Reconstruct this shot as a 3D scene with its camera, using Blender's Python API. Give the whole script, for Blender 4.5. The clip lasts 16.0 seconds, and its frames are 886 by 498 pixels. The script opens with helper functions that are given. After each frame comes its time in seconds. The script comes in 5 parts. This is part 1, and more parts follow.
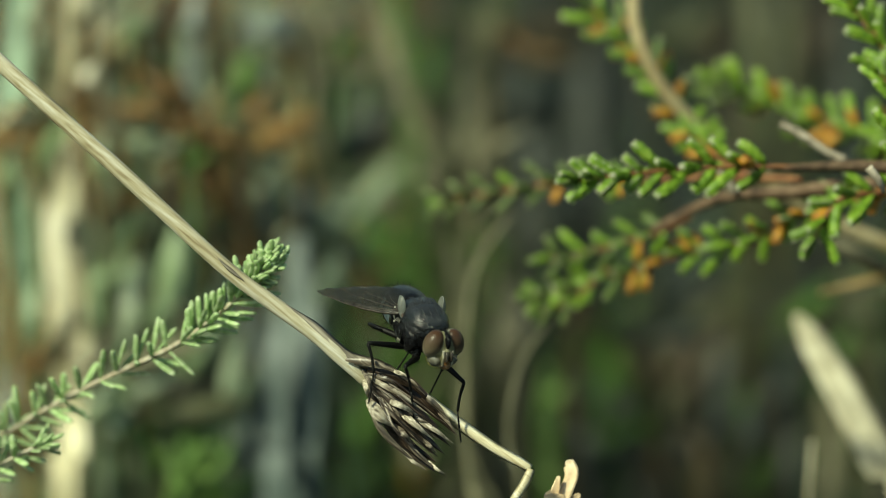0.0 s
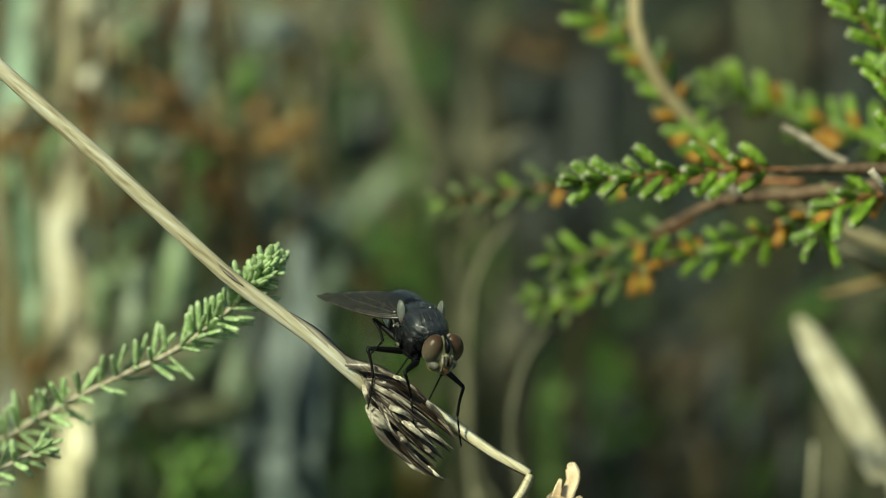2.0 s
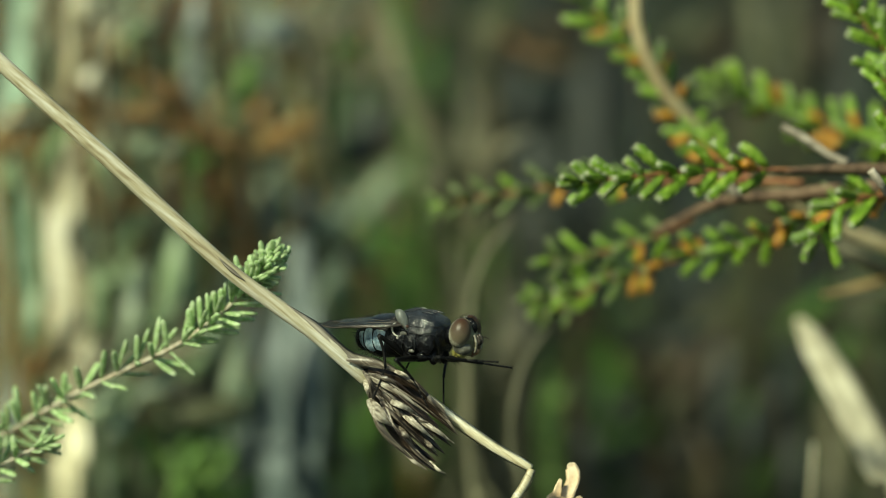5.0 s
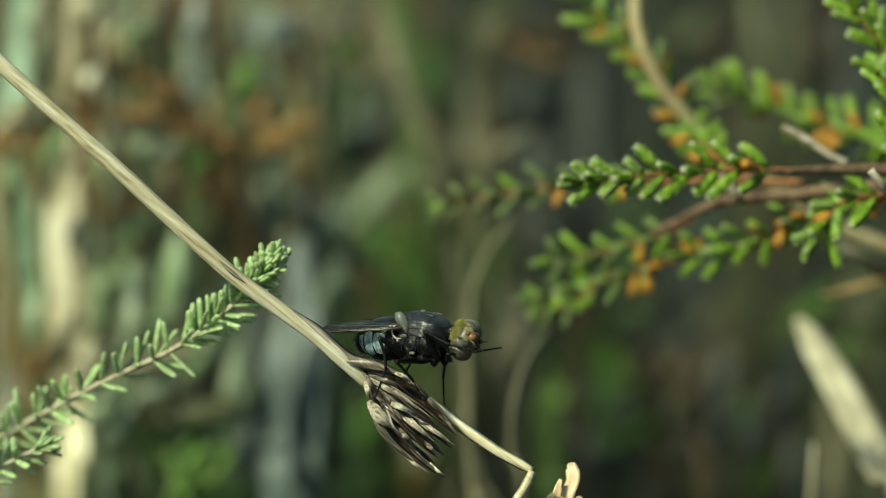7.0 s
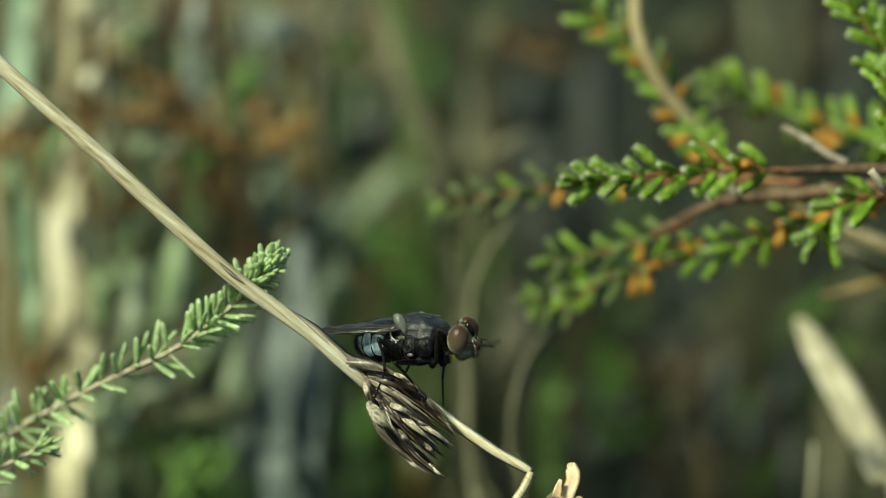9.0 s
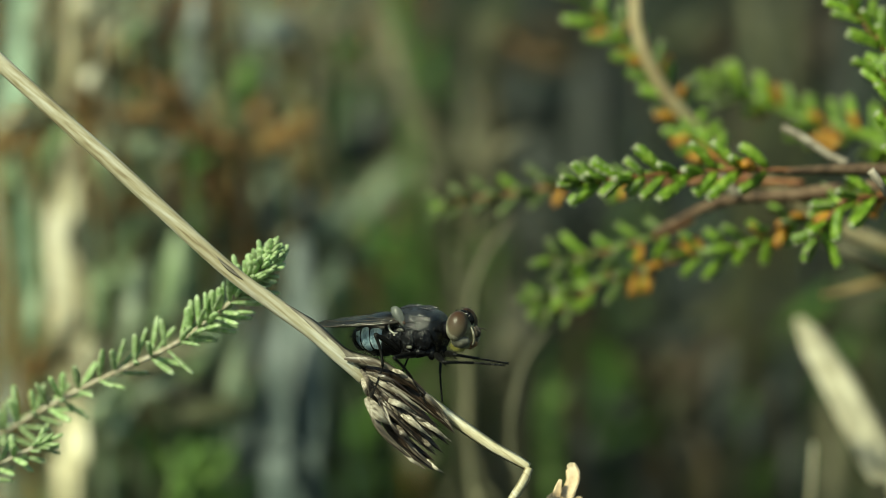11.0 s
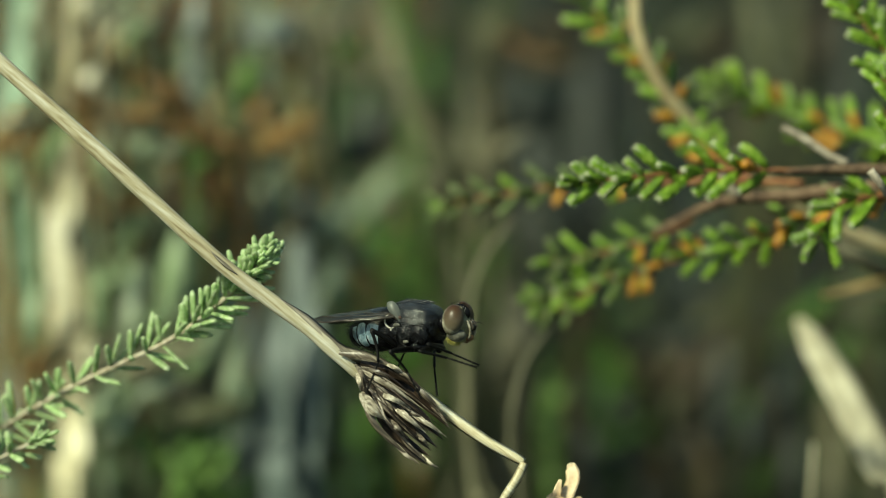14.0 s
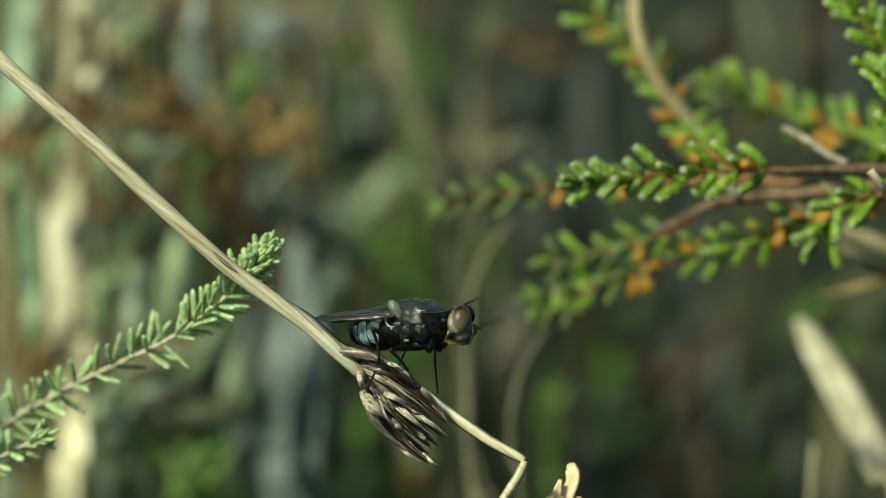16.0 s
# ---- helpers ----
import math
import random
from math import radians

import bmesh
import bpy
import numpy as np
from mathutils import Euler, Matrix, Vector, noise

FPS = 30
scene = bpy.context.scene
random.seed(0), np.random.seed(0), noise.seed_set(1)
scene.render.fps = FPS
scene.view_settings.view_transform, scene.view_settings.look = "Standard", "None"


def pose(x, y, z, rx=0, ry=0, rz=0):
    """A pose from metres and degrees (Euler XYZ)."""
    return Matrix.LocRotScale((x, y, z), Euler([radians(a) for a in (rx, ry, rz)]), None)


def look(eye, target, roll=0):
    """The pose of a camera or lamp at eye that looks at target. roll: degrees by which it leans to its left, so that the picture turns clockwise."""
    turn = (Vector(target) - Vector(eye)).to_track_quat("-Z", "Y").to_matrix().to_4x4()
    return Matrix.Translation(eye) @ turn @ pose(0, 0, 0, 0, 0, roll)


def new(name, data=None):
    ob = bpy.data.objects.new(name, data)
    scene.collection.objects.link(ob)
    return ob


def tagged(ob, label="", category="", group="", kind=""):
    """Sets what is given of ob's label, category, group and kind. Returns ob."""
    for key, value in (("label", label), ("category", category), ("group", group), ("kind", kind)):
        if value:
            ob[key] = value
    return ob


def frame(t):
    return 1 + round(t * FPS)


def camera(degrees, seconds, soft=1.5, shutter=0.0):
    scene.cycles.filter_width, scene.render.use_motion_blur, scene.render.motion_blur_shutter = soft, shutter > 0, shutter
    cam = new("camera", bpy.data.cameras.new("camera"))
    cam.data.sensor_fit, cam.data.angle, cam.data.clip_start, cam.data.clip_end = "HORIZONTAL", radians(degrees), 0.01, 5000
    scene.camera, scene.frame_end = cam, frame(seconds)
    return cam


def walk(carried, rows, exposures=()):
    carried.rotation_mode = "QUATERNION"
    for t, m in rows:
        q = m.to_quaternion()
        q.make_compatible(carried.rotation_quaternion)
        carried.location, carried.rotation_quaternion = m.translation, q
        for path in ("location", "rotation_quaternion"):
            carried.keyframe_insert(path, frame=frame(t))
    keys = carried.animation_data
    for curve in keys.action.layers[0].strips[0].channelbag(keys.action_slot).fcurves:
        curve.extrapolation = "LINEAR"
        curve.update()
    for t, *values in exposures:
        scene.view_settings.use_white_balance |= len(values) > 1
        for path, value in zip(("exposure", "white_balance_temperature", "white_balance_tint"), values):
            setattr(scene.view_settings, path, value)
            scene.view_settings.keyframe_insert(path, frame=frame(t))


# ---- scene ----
EYE_BACK = 0.300        # lens to the fly
TILT = 16.0             # the camera looks down by this many degrees
FLY_HEIGHT = 0.120      # above the ground
RIGHT = Vector((1, 0, 0))
UP = Vector((0, math.sin(radians(TILT)), math.cos(radians(TILT))))
AHEAD = Vector((0, math.cos(radians(TILT)), -math.sin(radians(TILT))))
CENTRE = Vector((0, 0, FLY_HEIGHT))
EYE = CENTRE - AHEAD * EYE_BACK
UNIT = 0.00005          # one twentieth of a millimetre


def spot(x, y, back=0.0):
    """A place: x to the right and y down, in twentieths of a millimetre on the tilted plane through the fly, and back in mm behind that plane."""
    flat = RIGHT * ((x - 784) * UNIT) + UP * ((441 - y) * UNIT) + AHEAD * EYE_BACK
    return EYE + flat * (1 + back * 0.001 / EYE_BACK)


def ground_spot(x, y):
    """Where the line through x, y reaches the ground."""
    way = RIGHT * ((x - 784) * UNIT) + UP * ((441 - y) * UNIT) + AHEAD * EYE_BACK
    return EYE + way * (-EYE.z / way.z)


cam = camera(2 * math.degrees(math.atan(784 * UNIT / EYE_BACK)), 16.0, soft=0.95, shutter=0.5)
cam.data.dof.use_dof = True
cam.data.dof.focus_distance = EYE_BACK
cam.data.dof.aperture_fstop = cam.data.lens / 9.0
walk(cam, [(0.0, look(EYE, spot(787, 445))), (0.4, look(EYE, spot(784, 441))), (3.0, look(EYE, spot(784, 440))),
           (10.0, look(EYE, spot(784, 439.5))), (16.0, look(EYE, spot(784.5, 439)))],
     exposures=[(0.0, 0.15, 7500, -16.0), (16.0, 0.15, 7500, -16.0)])

# ---- world, sun, exposure ----
SUN_FROM = Vector((-0.60, -0.52, 0.85)).normalized()
world = bpy.data.worlds.new("sky")
world.use_nodes = True
scene.world = world
wn = world.node_tree.nodes
sky = wn.new("ShaderNodeTexSky")
sky.sky_type = "NISHITA"
sky.sun_disc = False
sky.sun_elevation = math.asin(SUN_FROM.z)
sky.sun_rotation = math.atan2(SUN_FROM.x, SUN_FROM.y)
world.node_tree.links.new(sky.outputs[0], wn["Background"].inputs[0])
wn["Background"].inputs[1].default_value = 0.09
sun = new("sun", bpy.data.lights.new("sun", "SUN"))
sun.data.energy = 4.3
sun.data.angle = radians(5)
sun.data.color = (1.0, 0.95, 0.85)
sun.matrix_world = look(CENTRE + SUN_FROM, CENTRE)


# ---- materials ----
def mat(name, colours, rough=0.6, scale=900.0, bump=0.25, metal=0.0, stretch=(1, 1, 1), vary=0.25, sheen=0.0, trans=0.0, spec=0.5, fine=6.0, along=None, islands=False):
    """A surface of two to four colours mixed by noise of two sizes (scale is per metre), uneven in gloss and relief; each piece differs a little."""
    m = bpy.data.materials.new(name)
    m.use_nodes = True
    n, l = m.node_tree.nodes, m.node_tree.links
    b = n["Principled BSDF"]
    tc = n.new("ShaderNodeTexCoord")
    mp = n.new("ShaderNodeMapping")
    mp.inputs["Scale"].default_value = stretch
    if along is None:
        l.new(tc.outputs["Object"], mp.inputs[0])
    else:
        turn = n.new("ShaderNodeMapping")
        turn.inputs["Rotation"].default_value = Vector(along).rotation_difference(Vector((1, 0, 0))).to_euler()
        l.new(tc.outputs["Object"], turn.inputs[0])
        l.new(turn.outputs[0], mp.inputs[0])
    big, small = n.new("ShaderNodeTexNoise"), n.new("ShaderNodeTexNoise")
    for tex, k in ((big, 1.0), (small, fine)):
        tex.inputs["Scale"].default_value = scale * k
        tex.inputs["Detail"].default_value = 4
        l.new(mp.outputs[0], tex.inputs["Vector"])
    mix = n.new("ShaderNodeMath")
    mix.operation = "MULTIPLY_ADD"
    mix.inputs[1].default_value = 0.35
    l.new(small.outputs[0], mix.inputs[0])
    lower = n.new("ShaderNodeMath")
    lower.operation = "MULTIPLY_ADD"
    lower.inputs[1].default_value, lower.inputs[2].default_value = 1.25, -0.30
    l.new(big.outputs[0], lower.inputs[0])
    l.new(lower.outputs[0], mix.inputs[2])
    ramp = n.new("ShaderNodeValToRGB")
    e = ramp.color_ramp.elements
    while len(e) < len(colours):
        e.new(0.5)
    for i, c in enumerate(colours):
        e[i].position = 0.25 + 0.5 * i / max(1, len(colours) - 1)
        e[i].color = (*c, 1)
    l.new(mix.outputs[0], ramp.inputs[0])
    if islands:
        geo = n.new("ShaderNodeNewGeometry")
        l.new(geo.outputs["Random Per Island"], ramp.inputs[0])
    info = n.new("ShaderNodeObjectInfo")
    hsv = n.new("ShaderNodeHueSaturation")
    val = n.new("ShaderNodeMapRange")
    val.inputs[3].default_value, val.inputs[4].default_value = 1 - vary, 1 + vary
    l.new(info.outputs["Random"], val.inputs[0])
    l.new(val.outputs[0], hsv.inputs["Value"])
    l.new(ramp.outputs[0], hsv.inputs["Color"])
    l.new(hsv.outputs[0], b.inputs["Base Color"])
    rr = n.new("ShaderNodeMapRange")
    rr.inputs[3].default_value, rr.inputs[4].default_value = max(0.05, rough - 0.15), min(1, rough + 0.15)
    l.new(small.outputs[0], rr.inputs[0])
    l.new(rr.outputs[0], b.inputs["Roughness"])
    bp = n.new("ShaderNodeBump")
    bp.inputs["Strength"].default_value = bump
    bp.inputs["Distance"].default_value = 0.3 / scale
    l.new(mix.outputs[0], bp.inputs["Height"])
    l.new(bp.outputs[0], b.inputs["Normal"])
    b.inputs["Metallic"].default_value = metal
    b.inputs["Specular IOR Level"].default_value = spec
    b.inputs["Sheen Weight"].default_value = sheen
    if trans:
        out = n["Material Output"]
        tr = n.new("ShaderNodeBsdfTranslucent")
        l.new(hsv.outputs[0], tr.inputs["Color"])
        ms = n.new("ShaderNodeMixShader")
        ms.inputs[0].default_value = trans
        l.new(b.outputs[0], ms.inputs[1])
        l.new(tr.outputs[0], ms.inputs[2])
        l.new(ms.outputs[0], out.inputs["Surface"])
    return m


def clear(name, colour, share, rough=0.2):
    """A thin membrane: part of the light goes straight through."""
    m = mat(name, [colour, tuple(c * 1.6 for c in colour)], rough, 1500, 0.1)
    n, l = m.node_tree.nodes, m.node_tree.links
    tr = n.new("ShaderNodeBsdfTransparent")
    tr.inputs[0].default_value = (0.82, 0.80, 0.74, 1)
    ms = n.new("ShaderNodeMixShader")
    ms.inputs[0].default_value = share
    l.new(n["Principled BSDF"].outputs[0], ms.inputs[1])
    l.new(tr.outputs[0], ms.inputs[2])
    l.new(ms.outputs[0], n["Material Output"].inputs["Surface"])
    return m


STEM_WAY = RIGHT * 0.77 - UP * 0.63
STRAW = mat("dry_straw", [(0.34, 0.27, 0.15), (0.56, 0.49, 0.31), (0.70, 0.64, 0.46), (0.88, 0.85, 0.72)], 0.4, 2600, 0.3, stretch=(0.06, 1, 1), along=STEM_WAY, trans=0.08)
SHEATH = mat("weathered_sheath", [(0.07, 0.06, 0.045), (0.18, 0.155, 0.12), (0.36, 0.32, 0.25)], 0.45, 3600, 0.25, stretch=(0.05, 1, 1), along=STEM_WAY)
SCALE_DARK = mat("dark_scale", [(0.010, 0.007, 0.005), (0.026, 0.017, 0.012), (0.085, 0.06, 0.042)], 0.3, 4200, 0.2, stretch=(0.05, 1, 1), along=STEM_WAY, vary=0.35)
SCALE_PALE = mat("pale_scale", [(0.045, 0.035, 0.026), (0.125, 0.10, 0.075), (0.29, 0.25, 0.19)], 0.42, 4600, 0.15, stretch=(0.05, 1, 1), along=STEM_WAY, vary=0.25)
SCALE_FLAKE = mat("flaked_scale", [(0.10, 0.08, 0.058), (0.27, 0.23, 0.17), (0.46, 0.41, 0.32), (0.66, 0.61, 0.50)], 0.42, 4200, 0.12, stretch=(0.05, 1, 1), along=STEM_WAY, vary=0.2)
LEAF_GREY = mat("grey_green_leaf", [(0.25, 0.40, 0.14), (0.46, 0.61, 0.29), (0.74, 0.81, 0.58)], 0.6, 1400, 0.3, trans=0.3, sheen=0.15)
SPRIG_BARK = mat("downy_bark", [(0.28, 0.22, 0.15), (0.46, 0.40, 0.29), (0.58, 0.54, 0.42)], 0.8, 1500, 0.5)
HEATH_GREEN = mat("heather_green", [(0.080, 0.16, 0.010), (0.165, 0.29, 0.022), (0.31, 0.43, 0.07)], 0.45, 1200, 0.3, trans=0.2)
HEATH_PALE = mat("heather_pale_edge", [(0.155, 0.28, 0.028), (0.25, 0.385, 0.055), (0.37, 0.49, 0.11)], 0.5, 1200, 0.2, trans=0.2)
HEATH_TIP = mat("heather_tip", [(0.20, 0.28, 0.10), (0.29, 0.33, 0.19), (0.40, 0.37, 0.30)], 0.6, 1200, 0.3, trans=0.1)
# browner shoots behind; their shade is put into this darker green too
HEATH_SHADED = mat("heather_shaded_green", [(0.055, 0.085, 0.02), (0.10, 0.15, 0.035), (0.16, 0.19, 0.075)], 0.5, 1200, 0.3, trans=0.12)
HEATH_ORANGE = mat("heather_orange", [(0.29, 0.115, 0.016), (0.48, 0.23, 0.026), (0.56, 0.36, 0.05)], 0.5, 900, 0.3, trans=0.15)
TWIG_RED = mat("red_twig", [(0.10, 0.035, 0.015), (0.20, 0.08, 0.03), (0.32, 0.15, 0.06)], 0.6, 1200, 0.5)
TWIG_BROWN = mat("brown_bark", [(0.05, 0.03, 0.018), (0.14, 0.085, 0.05), (0.28, 0.19, 0.12)], 0.8, 700, 0.7)
TWIG_GREY = mat("grey_bark", [(0.14, 0.12, 0.09), (0.30, 0.26, 0.20), (0.45, 0.40, 0.32)], 0.85, 800, 0.7)
BLADE_PALE = mat("pale_blade", [(0.32, 0.27, 0.15), (0.54, 0.49, 0.31), (0.73, 0.68, 0.48), (0.84, 0.80, 0.62)], 0.5, 120, 0.2, trans=0.15)
DEAD_LEAF = mat("bleached_leaf", [(0.30, 0.27, 0.18), (0.47, 0.43, 0.30), (0.60, 0.57, 0.43)], 0.5, 700, 0.3, stretch=(1, 1, 0.12), trans=0.12)
BLADE_TAN = mat("tan_blade", [(0.12, 0.11, 0.07), (0.20, 0.185, 0.115), (0.30, 0.275, 0.18)], 0.6, 150, 0.2, trans=0.1)
BLADE_GREEN = mat("green_blade", [(0.18, 0.22, 0.10), (0.30, 0.41, 0.20), (0.44, 0.56, 0.32), (0.58, 0.68, 0.46)], 0.45, 100, 0.2, trans=0.2)
BLADE_BLUE = mat("bluish_blade", [(0.22, 0.29, 0.17), (0.36, 0.43, 0.28), (0.50, 0.56, 0.40)], 0.45, 100, 0.2, trans=0.15)
TEAL = mat("teal_blade", [(0.16, 0.25, 0.16), (0.29, 0.43, 0.29), (0.43, 0.57, 0.43)], 0.45, 100, 0.2, trans=0.2)
SLATE = mat("slate_blade", [(0.075, 0.105, 0.098), (0.125, 0.16, 0.15), (0.18, 0.215, 0.20)], 0.5, 100, 0.2, trans=0.1)
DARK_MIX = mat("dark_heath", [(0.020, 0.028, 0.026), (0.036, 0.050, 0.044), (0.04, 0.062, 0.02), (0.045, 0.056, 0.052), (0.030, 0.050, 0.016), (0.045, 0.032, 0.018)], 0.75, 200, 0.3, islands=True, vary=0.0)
# bluish shade of the far heath, put into the colour of leaves
SLATE_SHADE = mat("shade_slate_leaf", [(0.014, 0.020, 0.016), (0.026, 0.034, 0.027), (0.040, 0.048, 0.038)], 0.6, 80, 0.2, trans=0.1)
# lit slate leaves: the light on them is put into a paler grey
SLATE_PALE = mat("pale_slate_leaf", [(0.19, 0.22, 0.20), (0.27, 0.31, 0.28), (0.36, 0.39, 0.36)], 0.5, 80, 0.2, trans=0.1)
BROWN = mat("dark_brown_leaf", [(0.034, 0.026, 0.014), (0.064, 0.047, 0.024), (0.10, 0.075, 0.04)], 0.7, 120, 0.3, trans=0.1)
OCHRE = mat("ochre_leaf", [(0.26, 0.15, 0.05), (0.42, 0.27, 0.10), (0.54, 0.40, 0.19)], 0.6, 120, 0.3, trans=0.15)
OCHRE_DARK = mat("olive_brown_leaf", [(0.044, 0.050, 0.020), (0.078, 0.084, 0.038), (0.12, 0.122, 0.064)], 0.65, 120, 0.3, trans=0.1)
OLIVE_STALK = mat("olive_stalk", [(0.065, 0.062, 0.034), (0.115, 0.11, 0.06), (0.18, 0.165, 0.10)], 0.6, 300, 0.3)
TAN_STALK = mat("tan_stalk", [(0.24, 0.18, 0.09), (0.38, 0.31, 0.17), (0.50, 0.43, 0.26)], 0.55, 300, 0.3)
LITTER = mat("mixed_litter", [(0.05, 0.045, 0.025), (0.26, 0.12, 0.035), (0.40, 0.30, 0.15), (0.12, 0.20, 0.045), (0.42, 0.24, 0.08), (0.46, 0.42, 0.26), (0.18, 0.27, 0.09), (0.16, 0.075, 0.025), (0.05, 0.06, 0.035)], 0.7, 200, 0.3, islands=True, vary=0.0)
LITTER_PALE = mat("pale_litter", [(0.10, 0.13, 0.06), (0.50, 0.46, 0.30), (0.22, 0.32, 0.15), (0.62, 0.58, 0.42), (0.30, 0.22, 0.11), (0.34, 0.40, 0.27), (0.16, 0.10, 0.05)], 0.65, 200, 0.3, islands=True, vary=0.0)
RUST = mat("rust_litter", [(0.07, 0.040, 0.015), (0.20, 0.11, 0.036), (0.38, 0.215, 0.075)], 0.75, 200, 0.5)
MOSS = mat("moss", [(0.024, 0.064, 0.006), (0.052, 0.122, 0.013), (0.10, 0.19, 0.03)], 0.8, 300, 0.6)
MOSS_LIGHT = mat("bright_leaf", [(0.08, 0.15, 0.03), (0.15, 0.26, 0.06), (0.25, 0.37, 0.11)], 0.6, 200, 0.3, trans=0.2)
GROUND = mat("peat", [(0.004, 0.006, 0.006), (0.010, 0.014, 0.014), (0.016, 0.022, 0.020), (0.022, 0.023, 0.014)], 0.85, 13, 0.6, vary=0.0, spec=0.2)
CHIP = mat("peeled_wood", [(0.50, 0.34, 0.19), (0.68, 0.52, 0.34), (0.80, 0.68, 0.50)], 0.6, 500, 0.3)

FLY_BLACK = mat("black_chitin", [(0.003, 0.003, 0.003), (0.004, 0.004, 0.005), (0.010, 0.010, 0.011)], 0.16, 1900, 0.7, vary=0.0, spec=0.2)
FLY_GLINT = mat("polished_chitin", [(0.004, 0.004, 0.005), (0.02, 0.02, 0.02)], 0.16, 1500, 0.6, vary=0.0, spec=1.0)
FLY_SHINE = mat("shining_bristle", [(0.02, 0.021, 0.023), (0.06, 0.062, 0.066)], 0.2, 1500, 0.2, vary=0.0, spec=1.0)
FLY_DUST = mat("dusted_chitin", [(0.003, 0.003, 0.004), (0.006, 0.007, 0.008), (0.026, 0.028, 0.031)], 0.15, 1700, 1.0, stretch=(0.25, 1, 1), vary=0.0, spec=0.55)
FLY_LEG = mat("leg_chitin", [(0.003, 0.003, 0.003), (0.008, 0.0075, 0.007)], 0.45, 2000, 0.4, vary=0.1, spec=0.18)
FLY_BLUE = mat("blue_abdomen", [(0.06, 0.10, 0.13), (0.22, 0.32, 0.38), (0.50, 0.60, 0.64)], 0.3, 1500, 0.4, stretch=(1.0, 0.6, 0.6), metal=0.1, vary=0.0)
FLY_EYE = mat("brown_eye", [(0.056, 0.027, 0.014), (0.080, 0.055, 0.034), (0.145, 0.125, 0.085)], 0.32, 420, 0.12, vary=0.0, fine=30, spec=0.3)


def graded(m, low, high):
    """Lets the colour change with height on the part, between low and high in metres."""
    n, l = m.node_tree.nodes, m.node_tree.links
    ramp = next(q for q in n if q.bl_idname == "ShaderNodeValToRGB")
    muted = ramp.inputs[0].links[0].from_socket
    sep, mr, ad = n.new("ShaderNodeSeparateXYZ"), n.new("ShaderNodeMapRange"), n.new("ShaderNodeMath")
    tc = next(q for q in n if q.bl_idname == "ShaderNodeTexCoord")
    l.new(tc.outputs["Object"], sep.inputs[0])
    l.new(sep.outputs[2], mr.inputs[0])
    mr.inputs[1].default_value, mr.inputs[2].default_value = low, high
    mr.inputs[3].default_value, mr.inputs[4].default_value = 0.62, 0.08
    ad.operation = "MULTIPLY_ADD"
    ad.inputs[1].default_value = 0.3
    l.new(muted, ad.inputs[0])
    l.new(mr.outputs[0], ad.inputs[2])
    l.new(ad.outputs[0], ramp.inputs[0])


# the eye's tan lower part is sky reflection put into its colour
graded(FLY_EYE, -0.0005, 0.0018)
graded(FLY_DUST, 0.0019, 0.0003)
FLY_SILVER = mat("silver_face", [(0.08, 0.072, 0.048), (0.20, 0.185, 0.135), (0.44, 0.41, 0.32)], 0.26, 1200, 0.3, vary=0.0)
FLY_CHEEK = mat("dark_grey_cheek", [(0.035, 0.035, 0.028), (0.085, 0.082, 0.065), (0.19, 0.18, 0.14)], 0.32, 1200, 0.3, vary=0.0)
FLY_GENA = mat("olive_cheek", [(0.08, 0.075, 0.035), (0.17, 0.16, 0.085), (0.30, 0.28, 0.17)], 0.4, 1500, 0.3, vary=0.0)
FLY_YELLOW = mat("yellow_hair", [(0.28, 0.25, 0.05), (0.44, 0.40, 0.11), (0.60, 0.56, 0.24)], 0.6, 1500, 0.2, vary=0.0)
FLY_ORANGE = mat("orange_mouth", [(0.06, 0.025, 0.010), (0.15, 0.062, 0.02), (0.28, 0.15, 0.05)], 0.35, 1500, 0.3, vary=0.0)
FLY_WHITE = clear("whitish_calypter", (0.15, 0.16, 0.145), 0.32, 0.4)
FLY_JOINT = mat("brown_joint", [(0.012, 0.008, 0.006), (0.045, 0.022, 0.014), (0.10, 0.055, 0.035)], 0.3, 2200, 0.5, vary=0.0)
FLY_RING = mat("pale_ring", [(0.26, 0.24, 0.20), (0.52, 0.49, 0.43)], 0.4, 1500, 0.2, vary=0.0)
FLY_WING = clear("smoky_wing", (0.022, 0.022, 0.020), 0.5, 0.25)
FLY_VEIN = mat("wing_vein", [(0.018, 0.014, 0.011), (0.07, 0.058, 0.046)], 0.18, 1500, 0.2, vary=0.0)


# ---- shapes ----
def smooth_path(pts, n):
    """n points on a soft curve through pts (each a Vector or a tuple of numbers)."""
    p = np.array([tuple(q) for q in pts], float)
    p = np.vstack([2 * p[0] - p[1], p, 2 * p[-1] - p[-2]])
    out = []
    for s in np.linspace(0, len(p) - 3 - 1e-6, n):
        i, f = int(s), s - int(s)
        a, b, c, d = p[i:i + 4]
        out.append(0.5 * (2 * b + (c - a) * f + (2 * a - 5 * b + 4 * c - d) * f * f + (3 * b - a - 3 * c + d) * f ** 3))
    return np.array(out)


def frames(p):
    """Tangents and two cross directions along the points p."""
    t = np.gradient(p, axis=0)
    t /= np.linalg.norm(t, axis=1)[:, None] + 1e-12
    ref = np.array((0.0, -1.0, 0.25))
    if abs(t[0] @ ref) > 0.95:
        ref = np.array((1.0, 0, 0))
    a = []
    for q in t:
        ref = ref - q * (q @ ref)
        ref = ref / np.linalg.norm(ref)
        a.append(ref)
    a = np.array(a)
    return t, a, np.cross(t, a)


